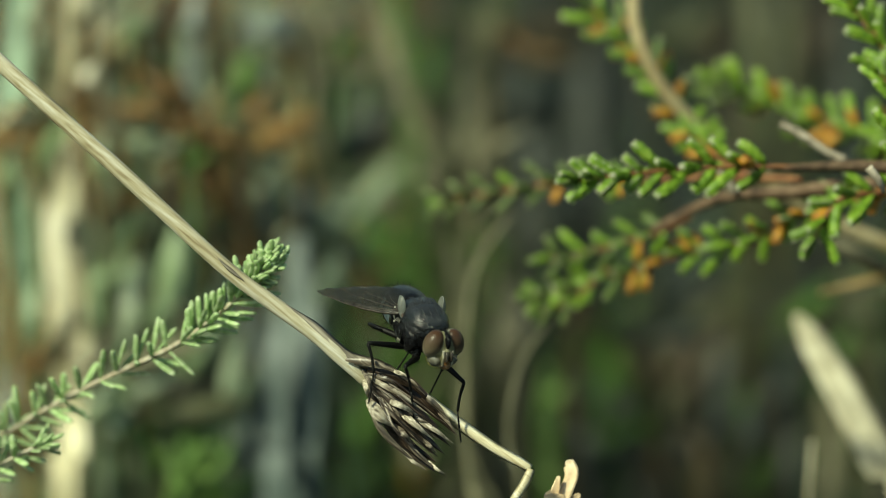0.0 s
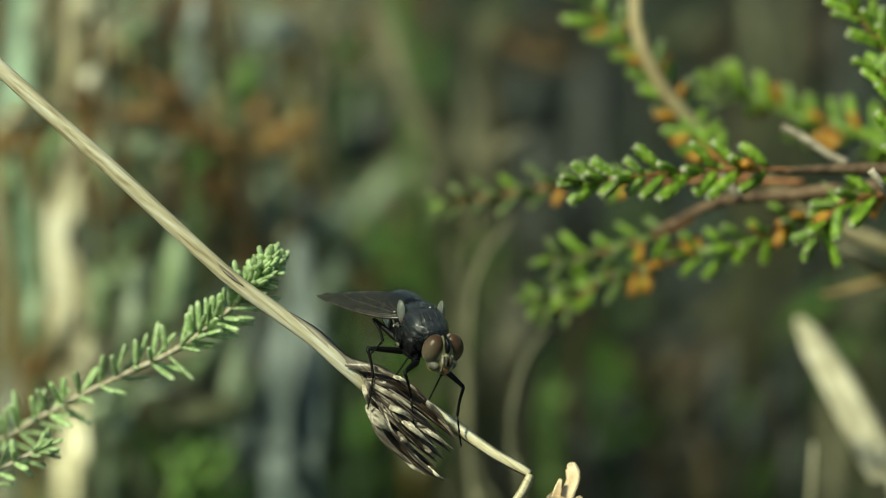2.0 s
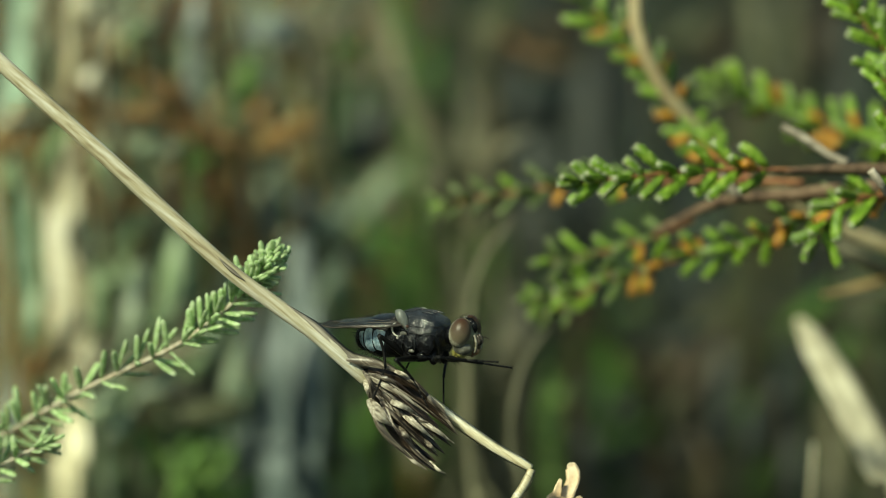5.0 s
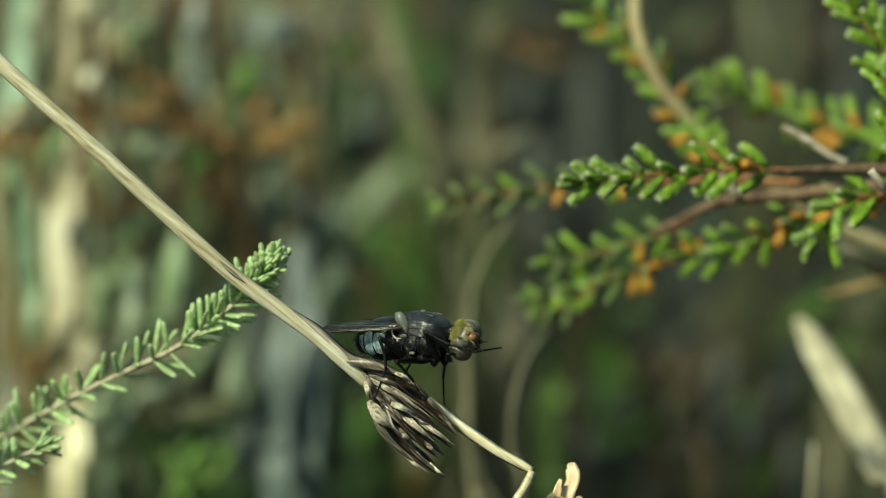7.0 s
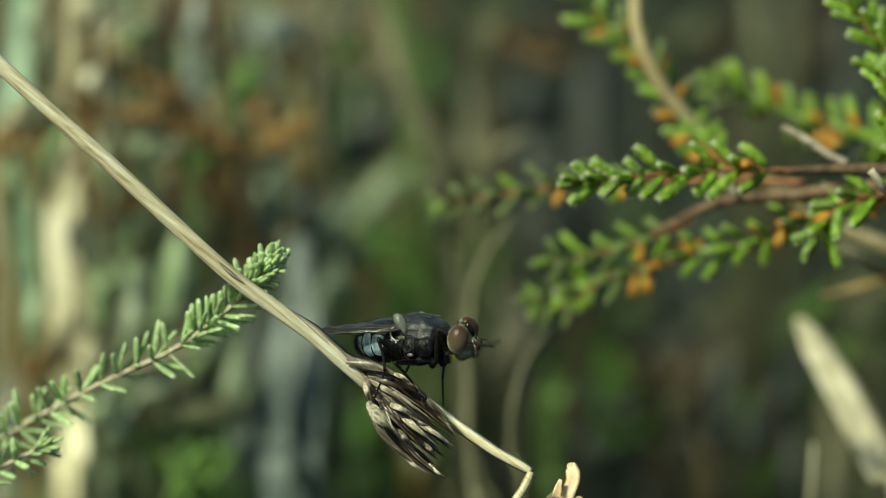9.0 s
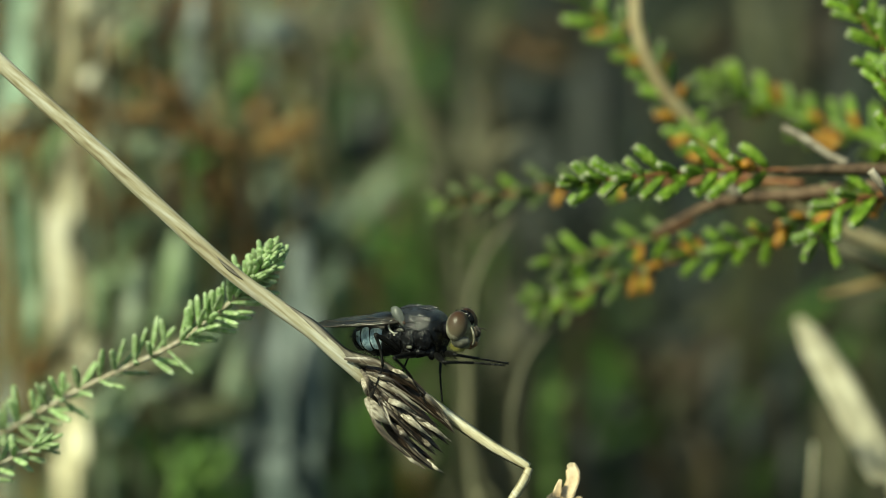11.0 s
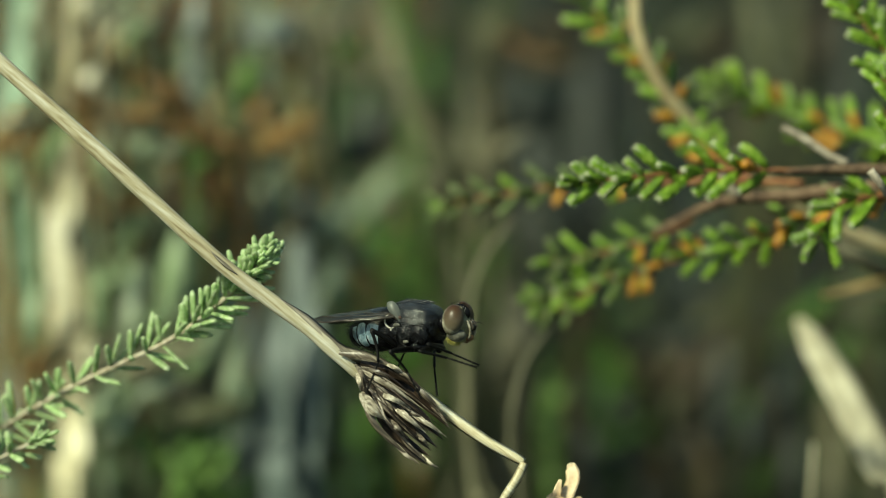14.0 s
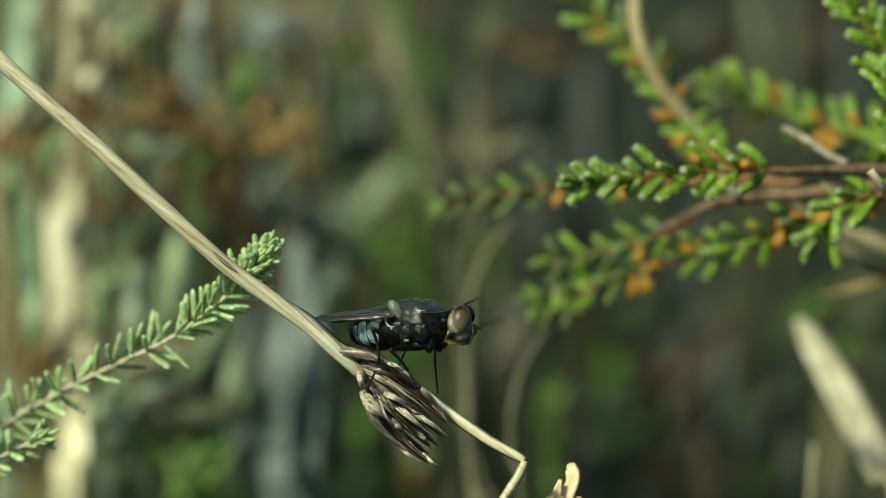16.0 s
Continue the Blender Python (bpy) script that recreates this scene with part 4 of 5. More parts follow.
    leafy_stalks(SLATE_PALE, "pale blue-grey withered leaf, lit look put into its colour", (560, 480, 230, 120, 50, 88), (560, 800, 230, 120, 60, 80))
    leafy_stalks(RUST, "rust-brown withered leaf on a thin stalk", (660, 480, 240, 90, 36, -50))
    leafy_stalks(OCHRE_DARK, "dull olive-brown withered leaf in the undergrowth", (850, 70, 260, 80, 60, 80), (880, 40, 265, 90, 70, 40), (780, 60, 270, 110, 60, 80), (830, 240, 240, 110, 40, 80), (780, 580, 260, 120, 70, 60), (740, 700, 245, 120, 60, 20))
    leafy_stalks(BROWN, "dark brown withered leaf on a thin stalk", (960, 70, 275, 130, 70, 10), (940, 110, 270, 150, 40, -6), (850, 840, 225, 110, 50, 70))
    leafy_stalks(MOSS_LIGHT, "bright fresh green leaf on a thin stalk", (985, 700, 190, 60, 34, 60))
    leafy_stalks(SLATE, "slate-grey withered leaf on a thin stalk", (560, 680, 185, 160, 50, 86))
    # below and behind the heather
    leafy_stalks(SLATE_SHADE, "dark slate-grey leaf, shaded distance put into its colour", (1040, 190, 315, 160, 120, 80), (1010, 740, 250, 120, 80, 60), (1090, 820, 240, 120, 90, 20), (1270, 760, 240, 140, 70, 70), (1380, 700, 235, 120, 70, 80), (1060, 530, 250, 90, 60, 10), (1240, 510, 240, 90, 50, 30))
    leafy_stalks(OCHRE_DARK, "dull olive-brown withered leaf in the undergrowth", (1230, 50, 260, 110, 80, 30), (1380, 60, 280, 110, 50, 80), (1270, 560, 255, 100, 60, 30), (1190, 740, 215, 110, 50, 80), (1240, 850, 230, 100, 60, 50), (1540, 560, 215, 110, 60, -30), (1500, 800, 210, 100, 60, 80))
    leafy_stalks(BROWN, "dark brown withered leaf on a thin stalk", (1280, 80, 280, 100, 60, 70), (1440, 90, 270, 120, 60, 80), (1170, 690, 215, 110, 50, -40), (1220, 690, 220, 90, 50, 40))
    leafy_stalks(MOSS, "dark green leaf on a thin stalk", (1040, 610, 240, 120, 60, 40), (1120, 760, 225, 70, 40, 30), (1480, 640, 220, 110, 60, 60), (1440, 540, 230, 110, 60, 40))
    # behind the sprig
    leafy_stalks(MOSS_LIGHT, "bright fresh green leaf on a thin stalk", (340, 820, 106, 60, 34, 60), (370, 800, 110, 56, 30, 20), (310, 850, 110, 56, 32, 100), (385, 850, 114, 50, 30, -30), (330, 870, 106, 56, 30, 40), (355, 840, 119, 60, 34, 130), (300, 810, 119, 50, 30, 30), (400, 820, 123, 50, 30, 70))
    leafy_stalks(MOSS, "dark green leaf on a thin stalk", (260, 780, 140, 110, 60, 30), (240, 830, 144, 110, 60, 80), (330, 780, 144, 110, 50, 0), (410, 790, 153, 110, 50, 60), (420, 870, 144, 90, 50, 20))
    leafy_stalks(BLADE_BLUE, "grey-green leaf on a thin stalk", (250, 520, 182, 120, 60, 80), (400, 560, 191, 120, 60, 80), (60, 560, 161, 110, 50, 80), (380, 470, 199, 110, 60, 60), (180, 720, 148, 110, 60, 60), (260, 690, 153, 110, 50, 20), (215, 760, 153, 90, 40, 60), (380, 560, 170, 150, 70, 70), (230, 560, 150, 140, 60, 85), (420, 680, 160, 140, 50, 85), (250, 860, 140, 90, 60, 40))
    leafy_stalks(BLADE_GREEN, "soft green leaf on a thin stalk", (330, 520, 187, 120, 60, 60), (240, 600, 174, 110, 50, 60), (170, 540, 161, 110, 50, 86), (200, 500, 170, 120, 40, 84), (290, 460, 195, 120, 60, 80), (270, 640, 165, 110, 60, 40), (420, 720, 165, 110, 60, 60), (350, 620, 174, 110, 50, 40), (300, 500, 160, 150, 70, 80), (350, 640, 160, 140, 60, 60), (210, 700, 150, 120, 50, 60))
    leafy_stalks(BLADE_TAN, "tan withered leaf on a dry stalk", (300, 580, 178, 120, 60, 30), (120, 600, 148, 90, 50, 60), (330, 690, 161, 120, 60, 10), (400, 650, 170, 110, 60, -20), (190, 840, 140, 110, 46, 80), (280, 640, 150, 150, 60, 20), (180, 640, 140, 90, 50, 70))
    leafy_stalks(RUST, "rust-brown withered leaf on a thin stalk", (90, 640, 153, 90, 50, 30))
    leafy_stalks(SLATE, "slate-grey withered leaf on a thin stalk", (440, 600, 182, 120, 60, 86), (60, 840, 161, 110, 50, 80), (30, 700, 170, 110, 60, 80), (440, 800, 150, 140, 50, 86))
    leafy_stalks(SLATE_PALE, "pale blue-grey withered leaf, lit look put into its colour", (60, 780, 150, 120, 60, 80), (20, 760, 160, 120, 50, 80))
    leafy_stalks(OCHRE_DARK, "dull olive-brown withered leaf in the undergrowth", (360, 730, 150, 120, 60, 10))


def scatter(name, label, material, n, box, seed, length, wide, lean, category, clump=0.0):
    """Many thin blades over a stretch of ground as one mass."""
    rn = random.Random(seed)
    gl = []
    while len(gl) < n:
        x, y = rn.uniform(box[0], box[1]), rn.uniform(box[2], box[3])
        if clump and noise.noise(Vector((x * 14, y * 14, seed))) < clump:
            continue
        z = ground_height(x, y) - 0.002
        L = rn.uniform(*length)
        g = rn.uniform(0, 6.283)
        ln = rn.uniform(*lean)
        d = Vector((math.cos(g), math.sin(g), 0))
        a = Vector((x, y, z))
        b = a + d * (L * 0.35 * ln) + Vector((0, 0, L * 0.55 * math.sqrt(max(0.02, 1 - ln * ln * 0.8))))
        c = a + d * (L * ln) + Vector((0, 0, L * math.sqrt(max(0.02, 1 - ln * ln))))
        w = rn.uniform(*wide)
        gl.append(tube(smooth_path([a, b, c], 6), [w, w * 0.9, w * 0.2], 4, 0.35, turn=rn.uniform(0, 1.5)))
    ob = new(name, mesh(name, joined(*gl), material))
    return tagged(ob, label, category, kind="stuff")


build_behind()
build_leafy()


def build_tangle(name, label, material, n, xs, ys, seed, leaves, tall=1.0):
    """A tangle of thin dead and living twigs with small leaves."""
    rn = random.Random(seed)
    gl = []
    for i in range(n):
        x, y = rn.uniform(*xs), rn.uniform(*ys)
        a = Vector((x, y, ground_height(x, y) - 0.002))
        h = rn.uniform(0.25, 1.0) * max(0.03, 0.145 - 0.26 * (y - 0.08)) * tall
        g, ln = rn.uniform(0, 6.283), rn.uniform(0.2, 0.8)
        d = Vector((math.cos(g), 0.5 * math.sin(g), 0))
        b = a + d * h * ln * 0.3 + Vector((0, 0, h * 0.6))
        c = a + d * h * ln * 0.9 + Vector((rn.uniform(-0.01, 0.01), 0, h * rn.uniform(0.8, 1.0)))
        w = rn.uniform(0.0004, 0.0010)
        gl.append(tube(smooth_path([a, b, c], 9), [w, w * 0.9, w * 0.4], 5))
        for _ in range(rn.randint(*leaves)):
            q = a.lerp(b, rn.uniform(0.5, 1)) if rn.random() < 0.4 else b.lerp(c, rn.uniform(0, 1))
            dd = Vector((rn.uniform(-1, 1), rn.uniform(-0.6, 0.4), rn.uniform(-0.7, 1))).normalized()
            L = rn.uniform(0.004, 0.013)
            ww = rn.uniform(0.0015, 0.0045)
            if q.x > 0.002:
                continue
            gl.append(blade(smooth_path([q, q + dd * L * 0.5 + Vector((0, 0, 0.001)), q + dd * L], 6), [ww * 0.2, ww, ww * 0.8, ww * 0.1], 0.3, 0.05, Vector((rn.uniform(-1, 1), rn.uniform(-0.5, 0.5), rn.uniform(-1, 1))).cross(dd)))
    ob = new(name, mesh(name, joined(*gl), material))
    tagged(ob, label, "undergrowth", kind="stuff")


build_tangle("pale_undergrowth", "pale straw and green tangle of dry leaves and twigs", LITTER_PALE, 60, (-0.13, -0.035), (0.16, 0.27), 71, (4, 9))
build_tangle("twig_tangle", "tangle of brown and olive dead twigs and leaves", LITTER, 110, (-0.075, -0.020), (0.18, 0.36), 72, (4, 9))
build_tangle("far_undergrowth", "dark olive twigs and leaves low on the heath", LITTER, 50, (-0.16, 0.02), (0.30, 0.62), 73, (3, 6), 0.8)
AREA = (-0.28, 0.28, 0.16, 1.0)
scatter("grass", "short green grass among the litter", MOSS, 380, AREA, 31, (0.012, 0.03), (0.0008, 0.002), (0.1, 0.8), "grass", 0.12)
scatter("dry_grass", "tan dry grass litter", BLADE_TAN, 170, (-0.28, 0.0, 0.16, 1.0), 32, (0.02, 0.06), (0.0006, 0.0015), (0.6, 0.97), "grass", 0.0)
scatter("twig_litter", "rust-brown dead twigs and leaves on the ground", RUST, 260, (-0.28, -0.015, 0.40, 1.0), 33, (0.015, 0.05), (0.001, 0.003), (0.75, 0.98), "litter", 0.0)
scatter("grey_litter", "grey-green dry grass standing in the heath", BLADE_BLUE, 160, (-0.28, -0.02, 0.16, 1.0), 34, (0.03, 0.08), (0.0008, 0.0022), (0.1, 0.6), "grass", 0.1)


def moss_mass(name, label, places, material, seed):
    rn = random.Random(seed)
    gl = []
    for (x, y, r) in places:
        c = gs(x, y)
        for _ in range(260):
            a = c + Vector((rn.gauss(0, r), rn.gauss(0, r), 0))
            a.z = ground_height(a.x, a.y) - 0.001
            d = Vector((rn.uniform(-0.6, 0.6), rn.uniform(-0.6, 0.6), 1)).normalized()
            L = rn.uniform(0.008, 0.022)
            gl.append(tube([a, a + d * L * 0.6, a + d * L], [0.0008, 0.0016, 0.0003], 4, 0.5))
    ob = new(name, mesh(name, joined(*gl), material))
    return tagged(ob, label, "moss", kind="stuff")


moss_mass("moss", "bright green moss cushions on the soil", [(345, 830, 0.012), (270, 800, 0.012), (400, 860, 0.012), (650, 690, 0.010), (690, 500, 0.012), (960, 780, 0.010), (430, 180, 0.012)], MOSS, 41)
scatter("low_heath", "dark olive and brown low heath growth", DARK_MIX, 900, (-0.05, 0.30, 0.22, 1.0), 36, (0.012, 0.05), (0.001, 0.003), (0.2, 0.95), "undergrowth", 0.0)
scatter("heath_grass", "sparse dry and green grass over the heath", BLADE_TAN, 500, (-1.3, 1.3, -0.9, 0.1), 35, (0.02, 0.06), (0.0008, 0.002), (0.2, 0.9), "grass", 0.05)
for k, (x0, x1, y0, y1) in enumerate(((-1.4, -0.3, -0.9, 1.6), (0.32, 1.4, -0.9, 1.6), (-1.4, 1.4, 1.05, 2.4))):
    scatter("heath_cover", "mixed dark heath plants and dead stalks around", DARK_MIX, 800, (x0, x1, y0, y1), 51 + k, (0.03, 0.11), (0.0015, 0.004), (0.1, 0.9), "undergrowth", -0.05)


# ---- the fly: x ahead, y to its left, z up, in mm, from the middle of the thorax ----
MM = 0.001


def hairs(places, length, thick, lean, rn):
    """Fine tapered bristles at (point, normal) pairs, leaning back."""
    gl = []
    for p, nrm in places:
        d = (Vector(nrm).normalized() + Vector(lean) + Vector((rn.uniform(-0.25, 0.25), rn.uniform(-0.25, 0.25), rn.uniform(-0.25, 0.25)))).normalized()
        L = length * rn.uniform(0.6, 1.2)
        p = Vector(p)
        bend = Vector(lean) * L * 0.15
        gl.append(tube([p - d * 0.05, p + d * L * 0.5, p + d * L + bend], [thick, thick * 0.8, thick * 0.15], 4))
    return joined(*gl)


def on_ball(c, r, n, rn, keep):
    out = []
    while len(out) < n:
        q = Vector((rn.gauss(0, 1), rn.gauss(0, 1), rn.gauss(0, 1))).normalized()
        if keep(q):
            p = Vector((c[0] + q.x * r[0], c[1] + q.y * r[1], c[2] + q.z * r[2]))
            out.append((p, (q.x / r[0], q.y / r[1], q.z / r[2])))
    return out


LEGS = {  # hip, femur length, lower leg length, which way the knee goes
    "front": (Vector((2.2, 0.9, -1.95)), 3.3, 5.3, Vector((0.3, 0.9, 1.0))),
    "mid": (Vector((0.3, 1.2, -2.05)), 4.0, 5.2, Vector((-0.1, 1.0, 0.3))),
    "hind": (Vector((-1.1, 1.2, -1.9)), 3.2, 5.6, Vector((-0.6, 0.8, 1.1)))}


def build_fly():
    rn = random.Random(5)
    fly = thing("fly", "black fly with steel-blue abdomen and brown eyes", "fly", spot(743, 592, 0))
    p = lambda name, geo, m, parent=fly, label="": part(name, geo, m, parent, label, scale=MM)

    def thorax_shape(q):
        flat = 1.0 - 0.10 * max(0, -q.z) if q.z < 0 else 1.0
        taper = 1.0 - 0.16 * max(0, q.x) ** 2
        groove = 1 - 0.055 * math.exp(-((q.x + 0.12) / 0.06) ** 2) * max(0, q.z) - 0.04 * math.exp(-((abs(q.y) - 0.42) / 0.05) ** 2) * max(0, q.z) - 0.03 * math.exp(-((q.x - 0.5) / 0.05) ** 2) * max(0, q.z)
        box = (abs(q.x) ** 3.2 + abs(q.y) ** 3.2 + abs(q.z) ** 3.2) ** (-1 / 3.2)
        s = 0.40 + 0.57 * box
        return (q.x * s * flat, q.y * s * taper, q.z * s * taper * groove)

    th_r = (2.85, 2.15, 2.24)
    thorax = p("thorax", ball((0, 0, 0), th_r, 72, 54, thorax_shape, 0.05, 3.0), FLY_DUST, fly, "black thorax with grey dusting")
    p("thorax_rear", ball((-2.3, 0, -0.55), (2.0, 2.08, 1.85), 28, 20, None, 0.07, 1.0), FLY_BLACK, thorax)
    # side plates
    for sy in (-1, 1):
        for (c, r) in (((1.15, 1.38, -0.6), (1.05, 0.74, 1.1)), ((-0.1, 1.5, -0.7), (1.05, 0.74, 1.2)), ((-1.35, 1.5, -0.55), (0.95, 0.64, 1.1)), ((1.95, 0.92, 0.25), (0.55, 0.5, 0.5)), ((0.1, 1.15, -1.75), (1.7, 0.6, 0.6)), ((-2.2, 1.35, -0.7), (0.8, 0.6, 1.0))):
            p("side_plate", ball((c[0], c[1] * sy, c[2]), r, 24, 16, None, 0.12, c[0] * sy), FLY_BLACK, thorax)
        # raised seams between the plates
        for path in (((0.5, 2.05, 0.5), (0.45, 2.22, -0.2), (0.52, 2.16, -0.9), (0.3, 1.9, -1.6)), ((-0.8, 2.1, 0.35), (-0.72, 2.2, -0.3), (-0.9, 2.12, -1.0), (-0.75, 1.8, -1.7)), ((-0.6, 2.26, -0.75), (-0.1, 2.3, -1.05), (0.35, 2.2, -0.9)),
                     ((0.1, 2.27, -0.3), (0.3, 2.28, -0.75), (0.05, 2.25, -1.15)), ((1.7, 1.75, 0.3), (1.1, 2.05, 0.15), (0.5, 2.1, 0.35)), ((1.75, 1.6, -0.9), (1.35, 1.95, -1.2), (0.9, 1.95, -1.6)), ((-0.3, 2.2, -1.5), (0.1, 2.15, -1.7), (0.5, 2.0, -1.9))):
            p("seam", tube(smooth_path([(x, y * sy, z) for x, y, z in path], 14), [0.015, 0.05, 0.03, 0.055, 0.015], 6), FLY_GLINT, thorax, "shining raised seam")
        p("spiracle", ball((-1.35, 2.18 * sy, -0.35), (0.11, 0.08, 0.12), 10, 8), FLY_RING, thorax, "pale breathing hole")
        ring = [(-1.35 + 0.6 * math.cos(a), (2.2 + 0.1 * math.sin(a)) * sy, 0.40 + 0.6 * math.sin(a)) for a in np.linspace(1.9, 5.2, 16)]
        p("squama_edge", tube(ring, [0.03, 0.09, 0.09, 0.03], 6), FLY_RING, thorax, "pale curved edge below the wing")
        # highlight on the black side, painted as a paler grey spot
        p("side_mark", ball((0.15, 2.12 * sy, -1.35), (0.3, 0.1, 0.16), 12, 8, None, 0.2, 4.0), FLY_CHEEK, thorax, "greyish painted highlight low on the side")
        p("squama", ball((-0.75, 2.15 * sy, 0.12), (0.34, 0.10, 0.18), 12, 8, None, 0.35, 6.0), FLY_CHEEK, thorax, "small pale scale below the wing")
        p("wing_root", ball((-0.75, 1.98 * sy, 0.75), (0.42, 0.22, 0.2), 14, 10, None, 0.3, 2.0), FLY_JOINT, thorax, "red-brown wing joint")
        p("coxa", ball((1.75, 0.9 * sy, -1.75), (0.45, 0.4, 0.75), 12, 8), FLY_BLACK, thorax)
    p("scutellum", ball((-2.75, 0, 0.95), (0.95, 1.25, 0.62), 22, 12, None, 0.04), FLY_BLACK, thorax, "rounded black plate behind the thorax")
    up = on_ball((0, 0, 0), (2.75, 2.05, 2.14), 380, rn, lambda q: q.z > 0.1)
    up += on_ball((-2.75, 0, 0.95), (0.95, 1.25, 0.62), 26, rn, lambda q: q.z > -0.1 and q.x < 0.3)
    side = on_ball((0, 0, 0), (2.7, 2.2, 2.2), 70, rn, lambda q: abs(q.y) > 0.6)
    p("bristles", joined(hairs(up, 0.45, 0.016, (-1.5, 0, -0.05), rn), hairs(side, 0.35, 0.014, (-0.6, 0, -0.2), rn)), FLY_GLINT, thorax, "fine black bristles")

    laid = on_ball((0, 0, 0), (2.72, 2.06, 2.13), 90, rn, lambda q: q.z > 0.0 and abs(q.x) < 0.85)
    p("bristles", hairs(laid, 0.6, 0.028, (-2.4, 0, 0.15), rn), FLY_SHINE, thorax, "grey shining bristles laid back")
    for yy in (-0.95, -0.35, 0.35, 0.95):
        for x0, x1 in ((-1.9, -0.35), (0.1, 1.5)):
            line = [(x, yy, 2.24 * 0.985 * math.sqrt(max(0.05, 1 - abs(x / 2.85) ** 3 - abs(yy / 2.15) ** 3))) for x in np.linspace(x0, x1, 8)]
            p("stripe", tube(line, [0.02, 0.09, 0.09, 0.02], 6, 0.5), FLY_DUST, thorax, "greyish stripe along the back")

    def abd_shape(q):
        k = 1 - 0.25 * max(0, -q.x) ** 2
        ringed = 1 - 0.03 * sum(math.exp(-((q.x - c) / 0.05) ** 2) for c in (0.45, 0.02, -0.45))
        return (q.x, q.y * k * ringed, q.z * k * ringed)

    ab_c, ab_r = (0, 0, 0), (2.7, 2.15, 1.85)
    tilt = Matrix.Translation((-3.9, 0, -0.55)) @ Matrix.Rotation(radians(-8), 4, "Y")
    abdomen = p("abdomen", moved(ball(ab_c, ab_r, 36, 28, abd_shape, 0.02, 7.0), tilt), FLY_BLUE, fly, "steel-blue shining abdomen")
    for xc in (-0.1, -1.25):
        band = [(xc + 0.06 * math.sin(a * 3), 1.0 * 2.13 * math.sqrt(1 - (xc / 2.72) ** 2) * math.cos(a), 1.83 * math.sqrt(1 - (xc / 2.72) ** 2) * math.sin(a)) for a in np.linspace(0, 2 * math.pi, 40)]
        k = 1 - 0.25 * max(0, -xc / 2.7) ** 2
        p("segment_edge", moved(tube([(x, y * k * 0.97, z * k * 0.97) for x, y, z in band], [0.16, 0.07, 0.16], 6), tilt), FLY_BLACK, abdomen, "dark edge of a body segment")
    hb = on_ball(ab_c, ab_r, 420, rn, lambda q: q.x < 0.0 and (q.x < -0.5 or abs(q.z) > 0.7))
    p("bristles", moved(hairs(hb, 0.62, 0.013, (-0.7, 0, 0), rn), tilt), FLY_LEG, abdomen, "fine black bristles")
    p("belly", moved(ball((0.2, 0, -0.65), (2.3, 1.75, 1.32), 24, 14), tilt), FLY_BLACK, abdomen, "black underside")
    # dark cover that paints the loss of blue sheen seen from ahead
    p("abdomen_top", moved(ball((0.2, 0, 0.52), (2.6, 2.0, 1.5), 28, 18), tilt), FLY_DUST, abdomen, "dark abdomen top, missing blue sheen put into its colour")
    p("tail_tip", moved(ball((-2.2, 0, -0.15), (0.75, 1.2, 1.1), 20, 12), tilt), FLY_BLACK, abdomen, "dark tail end")

    # wings
    outline = [(0, 0.25), (1.0, 0.62), (2.6, 0.80), (4.6, 0.74), (6.6, 0.48), (8.2, 0.14), (9.0, -0.10), (9.1, -0.30), (8.5, -0.62), (7.2, -1.12), (5.4, -1.8), (3.6, -2.4), (2.0, -2.5), (0.9, -1.9), (0.3, -0.8)]
    veins = [[(0, 0.22), (1.0, 0.59), (2.6, 0.77), (4.6, 0.71), (6.6, 0.45), (8.2, 0.11)], [(0.1, 0.1), (2.0, 0.5), (4.6, 0.54), (6.4, 0.38)], [(0.3, 0.0), (2.4, 0.38), (5.0, 0.38), (8.4, -0.05)],
             [(0.3, -0.1), (3.0, -0.25), (5.6, -0.55), (6.9, -0.9), (7.4, -0.45), (8.4, -0.3)], [(0.3, -0.2), (2.4, -0.75), (4.4, -1.2), (5.4, -1.9)], [(4.6, -0.32), (4.5, -1.2)], [(3.2, 0.28), (3.2, -0.26)], [(0.3, -0.3), (1.6, -0.9), (2.6, -1.8)]]

    def wing_point(u, w):
        return (-u * 1.08, w, 0.16 * math.sin(u * 0.36) - 0.05 * w * w - 0.02 * u * abs(math.sin(u * 1.7 + w * 2)))

    wings = []
    for sy in (-1, 1):
        ring = smooth_path([*outline, outline[0]], 60)[:-1]
        v, f = [], []
        n = len(ring)
        for lev, dz in ((0, 0.012), (1, -0.012)):
            for s in (1.0, 0.66, 0.33, 0.02):
                for u, w in ring:
                    uu, ww = 4.2 + (u - 4.2) * s, -0.3 + (w + 0.3) * s
                    x, y, z = wing_point(uu, ww)
                    v.append((x, y * sy, z + dz))
        for lev in range(2):
            for j in range(3):
                for i in range(n):
                    a, b = lev * 4 * n + j * n + i, lev * 4 * n + j * n + (i + 1) % n
                    f.append((a, b, b + n, a + n))
        for i in range(n):
            f.append((i, (i + 1) % n, 4 * n + (i + 1) % n, 4 * n + i))
        wing = p("wing", (v, f), FLY_WING, fly, "smoky translucent wing")
        for vn in veins:
            pts = [wing_point(u, w) for u, w in smooth_path(vn, 18)]
            lead = vn is veins[0]
            p("vein", tube([(x, y * sy, z) for x, y, z in pts], [0.15, 0.10, 0.05] if lead else [0.055, 0.04, 0.025], 6), FLY_VEIN, wing)
        wings.append((sy, wing))

